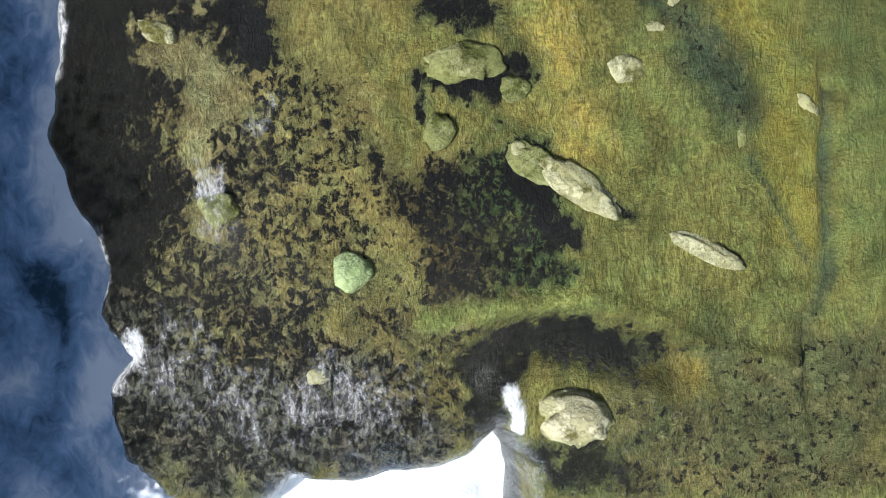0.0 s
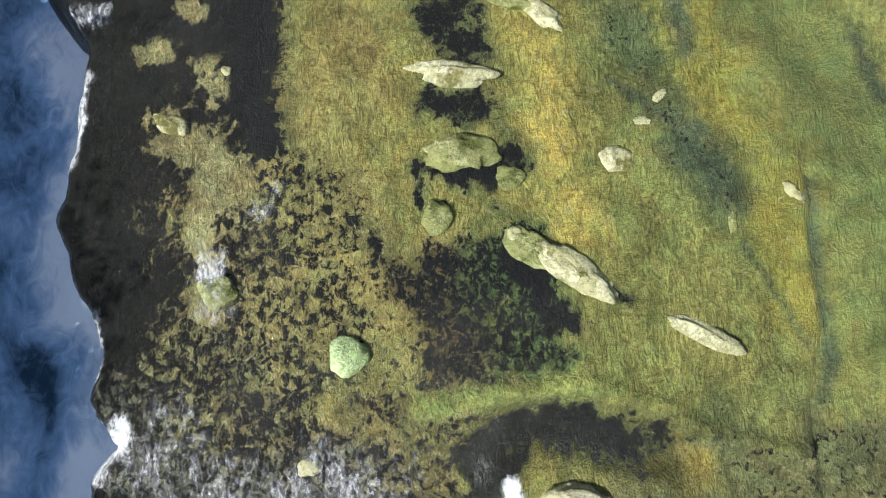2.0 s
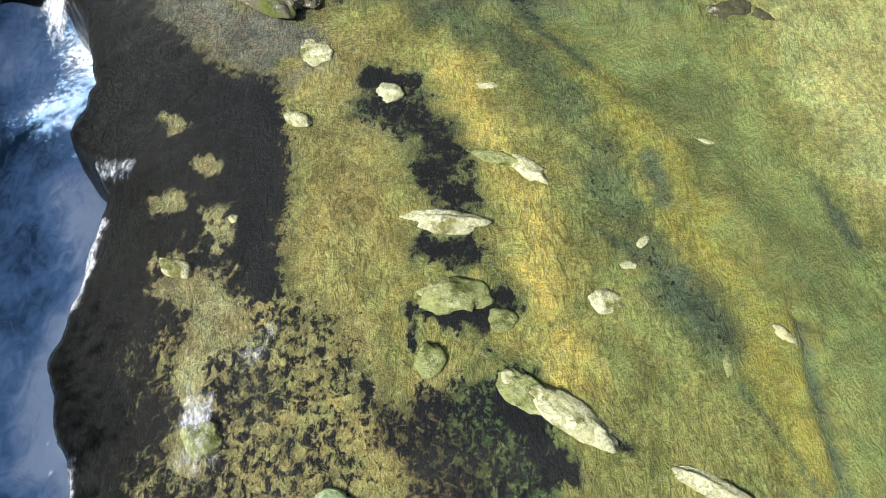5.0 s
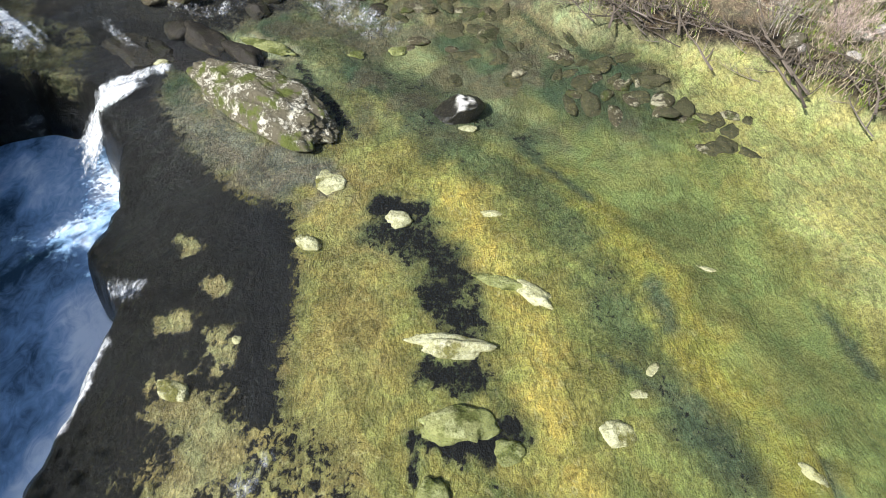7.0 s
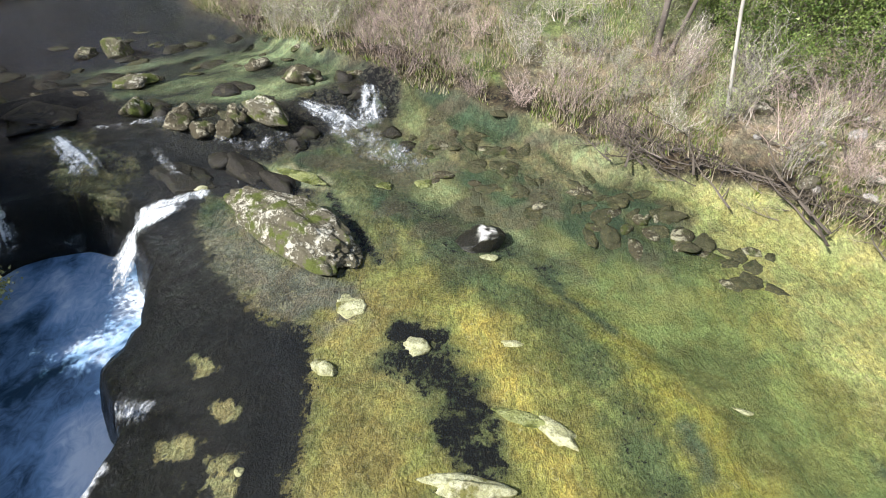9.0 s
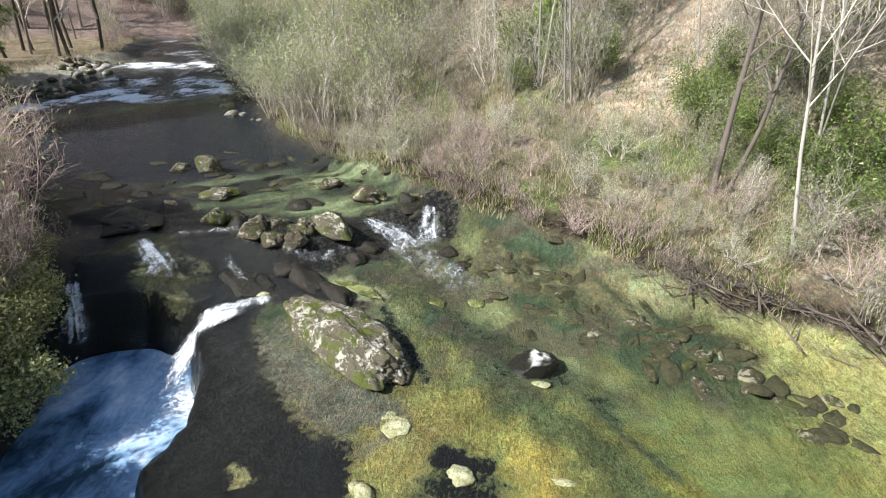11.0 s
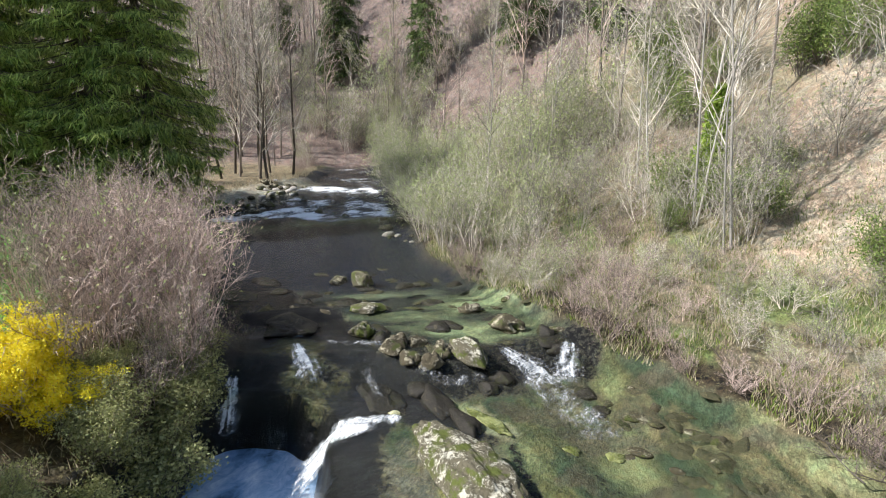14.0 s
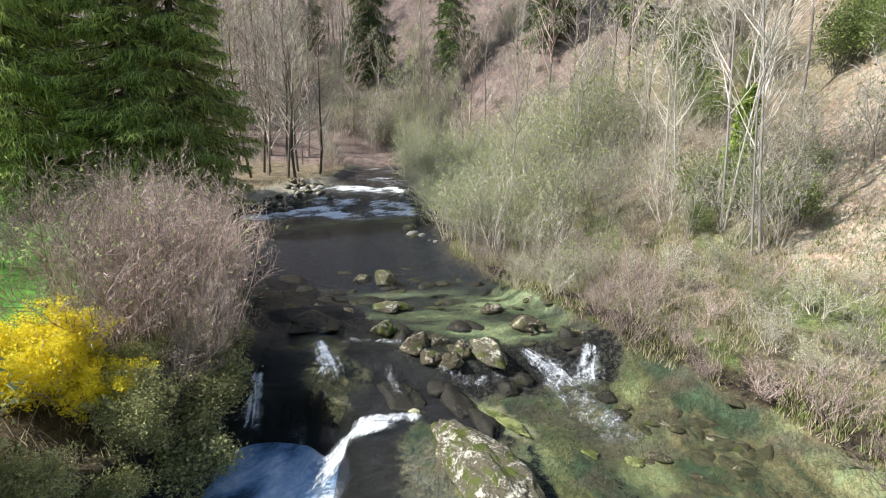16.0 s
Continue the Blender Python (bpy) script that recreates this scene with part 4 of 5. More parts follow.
saplings = [make_shrub(125 + k, 2.6, 7, "thin leafless sapling clump in dry grass", "sapling clumps on the slope", M_TWIG, M_BUD, 150, 0.35, name="sapling", radius=0.012, least=0.008) for k in range(2)]
spread_copies(saplings, [(4.9, 13.2), (6.4, 12.4), (7.8, 11.6), (5.6, 14.4), (8.6, 13.2), (3.2, 15.4), (9.6, 11.4), (6.9, 10.4)], rng, 0.5, 0.9)

# hedge of bare shrubs on the left bank, evergreen bushes and the yellow bush before it
hedge = [make_shrub(130 + k, 3.3, 12, "dense leafless hedge shrub with upright brown twigs", "hedge shrubs", M_REDTWIG, M_BUD, 160, 0.42, PLAN_FINE, "hedge_shrub", foot=0.6, least=0.0065, radius=0.02) for k in range(2)]
spots = []
for i in range(600):
    k = rng.uniform(4.2, 9.6)
    a, b = np.array(LEFT_BANK[int(k)]), np.array(LEFT_BANK[int(k) + 1])
    nrm = unit(np.array([-(b - a)[1], (b - a)[0]]))
    p = a + (b - a) * (k - int(k)) + nrm * rng.uniform(0.5, 4.4)
    lawn = math.degrees(math.atan2(-p[0], p[1])) > 61.5 and p[0] < -14
    if len(spots) < 36 and apart(p, spots, 0.95) and not lawn and not (p[1] < 8.5 and p[0] > -12.6):
        spots.append(p)
spread_copies(hedge, spots, rng, 0.72, 1.12)
for k, (x, y) in enumerate(((-25.5, 9.6), (-24.4, 8.6), (-26.5, 10.6))):
    copy_thing(hedge[k % 2], on_ground(x, y, 80 * k, 0.7))
box = [make_shrub(140 + k, 2.3, 14, "evergreen bush with small dull green leaves over the water", "evergreen bushes", M_GREYBARK, M_DARKLEAF, 7000, 0.8, ((7, 0.5, 38, 0.1), (6, 0.5, 42, 0.1)), "bush", size=0.06, scatter=0.16) for k in range(2)]
spots = [(-10.3, 6.6), (-11.0, 7.8), (-11.9, 6.4), (-10.2, 5.0), (-10.3, 3.8), (-12.4, 7.2), (-10.6, 2.6), (-11.9, 9.0), (-10.9, 6.0), (-10.1, 4.4), (-10.4, 5.7), (-10.7, 7.2), (-11.3, 8.4), (-10.5, 3.2)]
spread_copies(box, spots, rng, 0.6, 0.8)
# out of view, added to keep the sun off the plunge pool
shade_thickets = [make_shrub(145, 6.0, 14, "unseen tall evergreen thicket added to shade the plunge pool", "tall thickets by the falls", M_GREYBARK, M_DARKLEAF, 11000, 0.36, ((8, 0.42, 40, 0.1), (6, 0.5, 42, 0.1)), "thicket", size=0.10, scatter=0.2, radius=0.03)]
spread_copies(shade_thickets, [(-10.8, -0.2), (-10.7, 1.2), (-11.5, 0.9), (-10.5, -1.2), (-11.6, -0.1), (-10.4, -4.4), (-10.2, -5.6), (-11.2, -6.6), (-9.8, -6.8), (-11.8, -5.2), (-11.8, -1.4), (-10.6, -2.0), (-13.0, -1.0), (-13.4, -2.8), (-12.2, -3.6), (-12.6, -0.2)], rng, 0.75, 0.9)
forsythia = make_shrub(150, 2.7, 26, "yellow-blossoming forsythia bush beside the hedge", "yellow bushes", M_TWIG, M_YELLOW, 30000, 0.7, ((8, 0.5, 38, 0.2), (5, 0.5, 40, 0.1)), "forsythia", size=0.05, up=0.03, foot=0.5)
spread_copies([forsythia], [(-12.3, 5.2), (-13.0, 4.7), (-13.2, 5.7), (-11.8, 5.8)], rng, 0.62, 0.72)

for k, (x, y, size) in enumerate(((-12.0, 8.3, 0.95), (-11.3, 7.3, 0.8), (-12.7, 9.5, 1.0), (-11.9, 9.4, 0.7), (-11.0, 6.3, 0.62))):
    copy_thing(near[k % 2], on_ground(x, y, 70 * k, size))

# trees of the right slope
PLAN_BIRCH = ((24, 0.20, 38, 0.25), (7, 0.5, 40, 0.15), (4, 0.5, 40, 0.2))
PLAN_WOOD = ((15, 0.30, 36, 0.18), (6, 0.5, 40, 0.15), (5, 0.5, 42, 0.2))
birches = [make_tree(200 + k, 17, 0.055, "slender pale-barked birch with bare fine branches", "birches on the slope", M_PALEBARK, M_TWIG, PLAN_BIRCH, "birch", None, 0, ((0.04, 0.03),) if k else ((0.03, -0.03), (0.07, 0.03)), least=0.008) for k in range(3)]
spots = [(1.1, 20.8), (6.15, 12.65), (-12.5, 30.9), (-2.9, 27.2), (-2.2, 26.4), (0.3, 26.0), (7.6, 16.0), (-8.2, 30.6), (5.5, 22), (-6.0, 36), (9.5, 13.5), (-16.5, 41), (-0.2, 22.6)]
spread_copies(birches, spots, rng, 0.75, 1.0)
settle(birches[1], Matrix.LocRotScale((6.15, 12.65, height_at(6.15, 12.65)), Euler((0, radians(-13), 0)), (0.85, 0.85, 0.85)))
leaner = make_tree(206, 13, 0.095, "leaning twin-trunked grey tree rooted at the water's edge", "", M_GREYBARK, M_GREYBARK, PLAN_BIRCH, "tree", None, 0, ((0.06, 0.04), (0.22, 0.02)), up=0.03, least=0.008)
settle(leaner, on_ground(5.0, 15.6))
woods = [make_tree(210 + k, 15, 0.10, "leafless deciduous tree with grey-brown twigs on the hillside", "bare trees on the hillside", M_GREYBARK, (M_TWIG, M_REDTWIG, M_TWIG)[k], PLAN_WOOD, "tree", M_BUD if k == 2 else None, 700, size=0.11, least=0.014) for k in range(3)]
spots = []
for i in range(6000):
    p = (rng.uniform(-110, 40), rng.uniform(12, 125))
    r, l = -side(RIGHT_BANK, np.array(p[0:1]), np.array(p[1:2]))[0], side(LEFT_BANK, np.array(p[0:1]), np.array(p[1:2]))[0]
    ahead = -0.5 * p[0] + 0.866 * p[1]
    if not ((5 < r < 60) or (4 < l < 70 and ahead > 42) or (ahead > 66)) or len(spots) > 290:
        continue
    bearing = math.degrees(math.atan2(-p[0], p[1]))
    if bearing < -42 or bearing > 66 or np.hypot(*p) < 31 or not apart(p, spots, 2.0):
        continue
    spots.append(p)
for k in range(60):
    b, d = radians(30 + 21 * ((k * 0.618) % 1)), 70 + 42 * ((k * 0.382 + 0.07) % 1)
    spots.append((-d * math.sin(b), d * math.cos(b)))
spread_copies(woods, spots, rng, 0.7, 1.2)
spots = []
for i in range(4000):
    p = (rng.uniform(-60, 30), rng.uniform(18, 80))
    r = -side(RIGHT_BANK, np.array(p[0:1]), np.array(p[1:2]))[0]
    bearing = math.degrees(math.atan2(-p[0], p[1]))
    if 8 < r < 45 and -40 < bearing < 50 and len(spots) < 62 and apart(p, spots, 2.6):
        spots.append(p)
for i in range(1500):
    p = (rng.uniform(-70, -30), rng.uniform(26, 64))
    l = side(LEFT_BANK, np.array(p[0:1]), np.array(p[1:2]))[0]
    if 1.0 < l < 22 and -0.5 * p[0] + 0.866 * p[1] > 44 and len(spots) < 92 and apart(p, spots, 2.4):
        spots.append(p)
for k, p in enumerate(spots):
    copy_thing(saplings[k % 2], on_ground(*p, rng.uniform(0, 360), rng.uniform(1.2, 2.2)))
for k in range(30):
    b, d = radians(34 + 17 * ((k * 0.618) % 1)), 66 + 26 * ((k * 0.382 + 0.1) % 1)
    copy_thing(saplings[k % 2], on_ground(-d * math.sin(b), d * math.cos(b), 49 * k, 2.0 + 0.25 * (k % 5)))
for k, (x, y) in enumerate(((-41.5, 54.5), (-44, 53.5), (-39.6, 57), (-43, 56.5), (-46.5, 56.5), (-41.5, 59.5), (-45.4, 60), (-38.4, 61.5), (-48, 53), (-49, 58))):
    copy_thing(saplings[k % 2], on_ground(x, y, 57 * k, 1.7 + 0.3 * (k % 4)))
for k in range(110):
    b, d = radians(-6 + 56 * ((k * 0.618) % 1)), 44 + 50 * ((k * 0.382 + 0.2) % 1)
    x, y = -d * math.sin(b), d * math.cos(b)
    if -side(RIGHT_BANK, np.array([x]), np.array([y]))[0] > 7 or -0.5 * x + 0.866 * y > 66:
        copy_thing(saplings[k % 2], on_ground(x, y, 49 * k, 2.0 + 0.3 * (k % 5)))
alder = [make_tree(220, 18, 0.14, "dark-trunked alder at the water's edge", "alders by the gravel bar", M_DARKBARK, M_TWIG, PLAN_WOOD, "alder")]
spread_copies(alder, [(-37.6, 33.7), (-35.4, 35.9), (-34.9, 36.3), (-36.0, 36.6), (-39.5, 37), (-34.0, 38.6), (-41, 35.5), (-38.5, 40.5)], rng, 0.9, 1.1)
spruce = make_spruce(300, 25, 5.2, "tall dark spruce with drooping boughs by the lawn", "spruces by the lawn", 46, 14, 150, size=0.058, long=8.0)
spread_copies([spruce], [(-33.0, 20.6), (-36.4, 16.0), (-31.2, 22.8), (-40, 20)], rng, 0.9, 1.0)
far = make_spruce(310, 20, 3.2, "distant spruce among bare trees", "distant spruces", 28, 9, 44, M_FARNEEDLE, 0.11, 7.0)
spread_copies([far], [(-48.5, 68), (-35.3, 68.5), (-62, 70), (8, 48), (16, 44), (-10, 62), (22, 40), (-22, 70), (-49, 66)], rng, 0.8, 1.2)
laurel = [make_shrub(160 + k, 3.2, 14, "glossy bright green evergreen bush on the slope", "green bushes on the slope", M_GREYBARK, M_LEAF, 5000, 0.6, ((7, 0.5, 38, 0.1), (6, 0.5, 42, 0.1)), "bush", size=0.065, scatter=0.2) for k in range(2)]
spread_copies(laurel, [(8.4, 14.8), (10.2, 16.2), (7.4, 18.6), (9.4, 20.0), (-0.9, 24.0), (2.6, 24.8), (12, 18), (11.5, 13.2), (9, 25), (12.6, 15.2), (7.6, 13.6), (8.9, 13.1), (10.5, 12.4), (5.8, 17.4), (4.9, 18.6), (-1.0, 22.2), (0.6, 22.6), (6.4, 16.2), (7.2, 15.0), (8.2, 17.2), (9.8, 14.2), (6.0, 19.4)], rng, 0.55, 1.05)
for k, (x, y, size) in enumerate(((2.1, 22.1, 0.7), (4.6, 31.7, 1.3), (3.7, 32.0, 1.2), (5.6, 30.5, 1.2), (5.8, 36.8, 1.6), (-1.8, 31.5, 1.2), (-3.4, 39.6, 1.6), (-2.6, 35.0, 1.2), (0.2, 33.6, 0.9))):
    copy_thing(laurel[k % 2], on_ground(x, y, 67 * k, size, 1.15))


def make_ivy_tree(seed, height, climb):
    """A thin pale trunk whose lower part is wrapped in a ragged column of ivy."""
    rng = np.random.RandomState(seed)
    out, tips = [[], [], [], []], []
    grow(rng, (0, 0, -0.3), (0.03, 0.01, 1), height, 0.08, ((12, 0.2, 45, 0.5), (5, 0.5, 40, 0.2), (3, 0.5, 40, 0.2)), out, tips, 0.08, 0.05, 0, 0.013)
    z = climb * rng.random(5200) ** 0.9
    r = (0.55 + 0.25 * np.sin(z * 2.3) * np.cos(z * 1.1 + 1)) * (1.15 - 0.55 * z / climb) * np.sqrt(rng.random(5200))
    a = rng.uniform(0, 2 * math.pi, 5200)
    pts = np.stack([0.03 * z + r * np.cos(a), 0.01 * z + r * np.sin(a), z], 1)
    return plant("tree", "slender pale tree wrapped in bright green ivy", "tree", "", [("trunk", tubes(out[0], 8), M_PALEBARK, True), ("crown", joined(*[tubes(o, 3) for o in out[1:] if o]), M_TWIG, False), ("foliage", leaves(pts, 0.085, rng), M_IVY, False)])


settle(make_ivy_tree(330, 12.0, 4.7), on_ground(0.05, 23.8))

# ---- rocks ----


def make_rock(name, seed, size, mat, rough=0.30, flat=0.5, detail=3, cuts=7):
    """A worn boulder: a ball pushed in and out by noise, flattened below."""
    bm = bmesh.new()
    bmesh.ops.create_icosphere(bm, subdivisions=detail, radius=1)
    off = Vector((seed * 3.1, seed * 1.7, seed * 0.9))
    cut = random.Random(seed)
    planes = [(Vector((cut.gauss(0, 1), cut.gauss(0, 1), cut.gauss(0, 0.8))).normalized(), cut.uniform(0.62, 0.9)) for _ in range(cuts)]
    for v in bm.verts:
        p = v.co.copy()
        k = 1 + rough * noise.fractal(p * 1.1 + off, 0.9, 2.1, 4) + 0.10 * rough * noise.fractal(p * 5 + off, 0.8, 2.1, 3)
        k += 0.5 * rough * (noise.cell(p * 1.6 + off) - 0.5) * 0.3
        v.co = p * k
        for way, far_off in planes:
            over = v.co.dot(way) - far_off
            if over > 0:
                v.co -= way * over * 0.85
        v.co.z *= 1 if v.co.z > 0 else flat
    for v in bm.verts:
        v.co = Vector((v.co.x * size[0], v.co.y * size[1], v.co.z * size[2]))
    me = bpy.data.meshes.new(name)
    bm.to_mesh(me)
    bm.free()
    me.materials.append(mat)
    me.polygons.foreach_set("use_smooth", np.ones(len(me.polygons), bool))
    return me


def put_rock(name, label, seed, x, y, size, turn, mat, sink=0.25, group="", rough=0.30, detail=3, tilt=(0, 0), cuts=7):
    ob = new(name, make_rock(name, seed, size, mat, rough, 0.5, detail, cuts))
    ob.matrix_basis = Matrix.LocRotScale((x, y, height_at(x, y) + size[2] * (1 - 2 * sink) * 0.5), Euler((radians(tilt[0]), radians(tilt[1]), radians(turn))), None)
    return tagged(ob, label, "rock", group)


put_rock("boulder", "long lichen-spotted limestone boulder with green moss, lying in the stream", 4, -3.62, 8.66, (1.86, 0.74, 0.56), -35, M_LICHEN, 0.3, "", 0.30, 6, cuts=3)
put_rock("boulder", "black wet boulder with a bleached white top in the stream", 9, 0.22, 8.86, (0.56, 0.46, 0.30), 20, M_CAPPED, 0.32, "", 0.30, 5)
for k, (x, y, sx, sy, sz, turn, mat) in enumerate(((-11.6, 12.6, 1.6, 0.8, 0.20, 148, M_DARK), (-7.2, 10.9, 1.2, 0.6, 0.18, -40, M_DARK))):
    put_rock("rock", ("brown mossy bulge of rock under a sliding fall" if mat is M_MOSSY else "black wet rock ledge beside the falls"), 12 + k, x, y, (sx, sy, sz), turn, mat, 0.5 if mat is M_MOSSY else 0.62, "ledges by the falls", 0.55, 5)
DAMROCKS = "boulders of the small dam"
for k, (x, y, sx, sy, sz, turn, kind) in enumerate((
        (-5.5, 13.0, 0.66, 0.42, 0.42, -30, 0), (-9.1, 12.95, 0.42, 0.34, 0.42, 10, 0), (-10.05, 14.7, 0.62, 0.36, 0.26, 30, 0), (-12.8, 18.4, 0.56, 0.42, 0.50, 0, 0),
        (-6.3, 12.8, 0.36, 0.30, 0.34, 0, 1), (-7.72, 12.8, 0.32, 0.26, 0.28, 0, 1), (-7.3, 13.1, 0.34, 0.28, 0.28, 50, 1), (-7.0, 12.15, 0.32, 0.28, 0.30, 0, 1),
        (-6.35, 12.25, 0.34, 0.30, 0.34, 20, 1), (-7.7, 12.25, 0.38, 0.30, 0.28, 0, 1), (-5.3, 15.4, 0.60, 0.42, 0.42, 0, 1), (-13.6, 15.5, 0.42, 0.28, 0.22, 0, 2),
        (-14.0, 18.3, 0.45, 0.34, 0.24, 0, 1), (-11.8, 15.8, 0.85, 0.42, 0.20, 30, 2), (-8.4, 12.9, 0.36, 0.30, 0.24, 0, 2),
        (-5.7, 11.2, 0.95, 0.40, 0.26, -40, 2), (-4.6, 10.6, 0.70, 0.30, 0.24, -38, 2), (-6.3, 11.5, 0.60, 0.40, 0.24, -20, 2), (-4.7, 12.4, 0.36, 0.28, 0.26, 0, 2),
        (-4.5, 13.0, 0.40, 0.30, 0.26, 0, 2), (-8.9, 17.3, 0.5, 0.32, 0.2, 0, 2), (-6.9, 16.3, 0.5, 0.3, 0.22, 30, 1), (-10.6, 19.6, 0.55, 0.32, 0.2, 20, 2), (-7.2, 14.4, 0.5, 0.3, 0.2, 0, 2),
        (-4.0, 15.5, 0.34, 0.28, 0.3, 0, 2), (-3.5, 14.9, 0.3, 0.22, 0.26, 0, 2), (-2.3, 13.6, 0.34, 0.26, 0.2, 0, 2), (-1.8, 12.9, 0.3, 0.22, 0.16, 0, 2))):
    label = ("sunlit pale limestone boulder with lichen above the water", "mossy brown boulder wet at its foot, dark flanks painted in", "dark wet boulder barely above the water")[kind]
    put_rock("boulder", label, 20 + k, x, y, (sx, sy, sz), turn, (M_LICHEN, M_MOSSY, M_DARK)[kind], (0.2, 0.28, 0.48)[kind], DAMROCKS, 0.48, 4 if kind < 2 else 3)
# pale stones on the bed
M_GREENPALE = rock_material("pale green algae-covered stone", (122, 124, 78), (158, 160, 112), (108, 114, 58), 0.55, 0.6)
M_MINT = rock_material("pale green stone", (150, 166, 118), (180, 196, 148), (134, 152, 96), 0.7, 0.3)
STONES = "pale stones in the stream"
for k, (x, y, sx, sy, sz, turn, kind) in enumerate((
        (-0.79, 5.88, 0.24, 0.20, 0.14, 0, 0), (-2.25, 5.36, 0.24, 0.14, 0.16, -30, 0), (0.82, 6.05, 0.20, 0.07, 0.07, 0, 0),
        (1.38, 4.42, 0.36, 0.17, 0.14, -35, 0), (0.95, 4.62, 0.40, 0.13, 0.09, -15, 2), (0.10, 3.52, 0.60, 0.17, 0.22, -8, 0),
        (0.20, 2.34, 0.56, 0.27, 0.24, 0, 2), (-0.05, 1.42, 0.20, 0.28, 0.14, 0, 2), (2.34, 2.30, 0.26, 0.17, 0.12, 0, 0),
        (4.74, 1.85, 0.20, 0.09, 0.08, -40, 0), (3.86, 1.42, 0.06, 0.15, 0.06, 0, 2), (1.78, 0.74, 0.62, 0.20, 0.20, -36, 0), (1.22, 1.02, 0.42, 0.22, 0.13, -38, 2), (0.95, 1.24, 0.13, 0.11, 0.12, 0, 0),
        (3.38, -0.08, 0.52, 0.14, 0.12, -25, 0), (-1.18, -0.34, 0.30, 0.25, 0.20, 0, 3), (-3.68, 2.74, 0.26, 0.15, 0.12, -30, 0),
        (-3.0, 3.52, 0.07, 0.08, 0.07, 40, 0), (2.72, 2.83, 0.14, 0.07, 0.05, -10, 0), (1.70, -2.2, 0.48, 0.34, 0.30, -10, 0), (-2.9, 0.45, 0.26, 0.24, 0.12, 0, 2),
        (-2.1, 6.7, 0.34, 0.24, 0.10, -45, 0), (3.0, 3.2, 0.13, 0.06, 0.05, 40, 0), (0.42, 8.35, 0.22, 0.12, 0.06, 20, 0), (0.9, 2.0, 0.22, 0.20, 0.12, 0, 2), (4.3, 5.05, 0.16, 0.05, 0.05, -15, 0),
        (-4.15, 10.95, 0.70, 0.20, 0.09, -22, 2), (-6.4, 10.3, 0.20, 0.12, 0.10, 0, 0), (-1.62, -1.68, 0.16, 0.13, 0.12, 0, 0), (-2.15, 10.9, 0.22, 0.16, 0.1, 0, 2), (-1.2, 11.3, 0.24, 0.18, 0.1, 30, 2))):
    label = {0: "pale bleached stone lying in clear shallow water", 2: "yellowish algae-covered stone under the water", 3: "rounded pale green stone under the water"}[kind]
    put_rock("stone", label, 70 + k, x, y, (sx, sy, sz * 0.55), turn, {0: M_PALE, 2: M_GREENPALE, 3: M_MINT}[kind], 0.40, STONES, 0.38, 4 if sx > 0.3 else 3, cuts=2)
M_COBBLE = rock_material("olive algae-covered cobble", (64, 62, 44), (104, 98, 68), (62, 66, 40), 0.4, 0.5)
rng = np.random.RandomState(9)
cobble = [make_rock("stone", 130 + k, (0.30, 0.22, 0.11), M_COBBLE, 0.45, 0.5, 3) for k in range(4)] + [make_rock("stone", 140 + k, (0.28, 0.21, 0.10), M_MOSSY, 0.3, 0.5, 2) for k in range(2)]
for k in range(130):
    if k < 90:
        u = rng.random()
        x, y = -1.6 + 7.4 * u + rng.normal() * 0.5, 13.0 - 4.8 * u + rng.normal() * 0.6
        scale = rng.uniform(0.6, 1.5)
    else:
        x, y = rng.uniform(-15, -3.5), rng.uniform(13, 21)
        scale = rng.uniform(0.6, 1.7)
    if -side(RIGHT_BANK, np.array([x]), np.array([y]))[0] > 0.5 or side(LEFT_BANK, np.array([x]), np.array([y]))[0] > 0.3:
        continue
    ob = new("stone", cobble[k % len(cobble)])
    ob.matrix_basis = Matrix.LocRotScale((x, y, height_at(x, y) - 0.03), Euler((rng.normal() * 0.15, rng.normal() * 0.15, rng.uniform(0, 6.3))), (scale, scale * rng.uniform(0.55, 1.1), rng.uniform(0.5, 1.2)))
    tagged(ob, "brown algae-covered cobble on the stream bed", "rock", "cobbles on the bed")
sunken = [make_rock("boulder", 145 + k, (0.75, 0.42, 0.30), M_DARK, 0.4, 0.5, 3) for k in range(4)]
placed = []
for k in range(260):
    x, y = rng.uniform(-17, -3.2), rng.uniform(13, 24)
    p = np.array([x]), np.array([y])
    up = side(DAM, *p)[0]
    if up < 0.5 or up > 8.5 or -side(RIGHT_BANK, *p)[0] > 0.2 or side(LEFT_BANK, *p)[0] > -0.8 or not apart((x, y), placed, 1.3) or len(placed) >= 17:
        continue
    placed.append((x, y))
    ob = new("boulder", sunken[k % 4])
    scale = rng.uniform(0.4, 1.3)
    ob.matrix_basis = Matrix.LocRotScale((x, y, water_level(*p)[0] - 0.16 * scale - 0.05), Euler((0, 0, radians(30) + rng.normal() * 0.5)), (scale, scale * rng.uniform(0.7, 1.2), scale * 0.7))
    tagged(ob, "dark boulder just under the clear water", "rock", "sunken boulders above the dam")
M_GREY = rock_material("grey weathered limestone", (136, 130, 122), (190, 184, 176), (120, 118, 90), 0.6, 0.2)
bar = [make_rock("boulder", 150 + k, (0.40, 0.30, 0.26), (M_LICHEN, M_MOSSY, M_GREY)[k], 0.36, 0.5, 2) for k in range(3)]
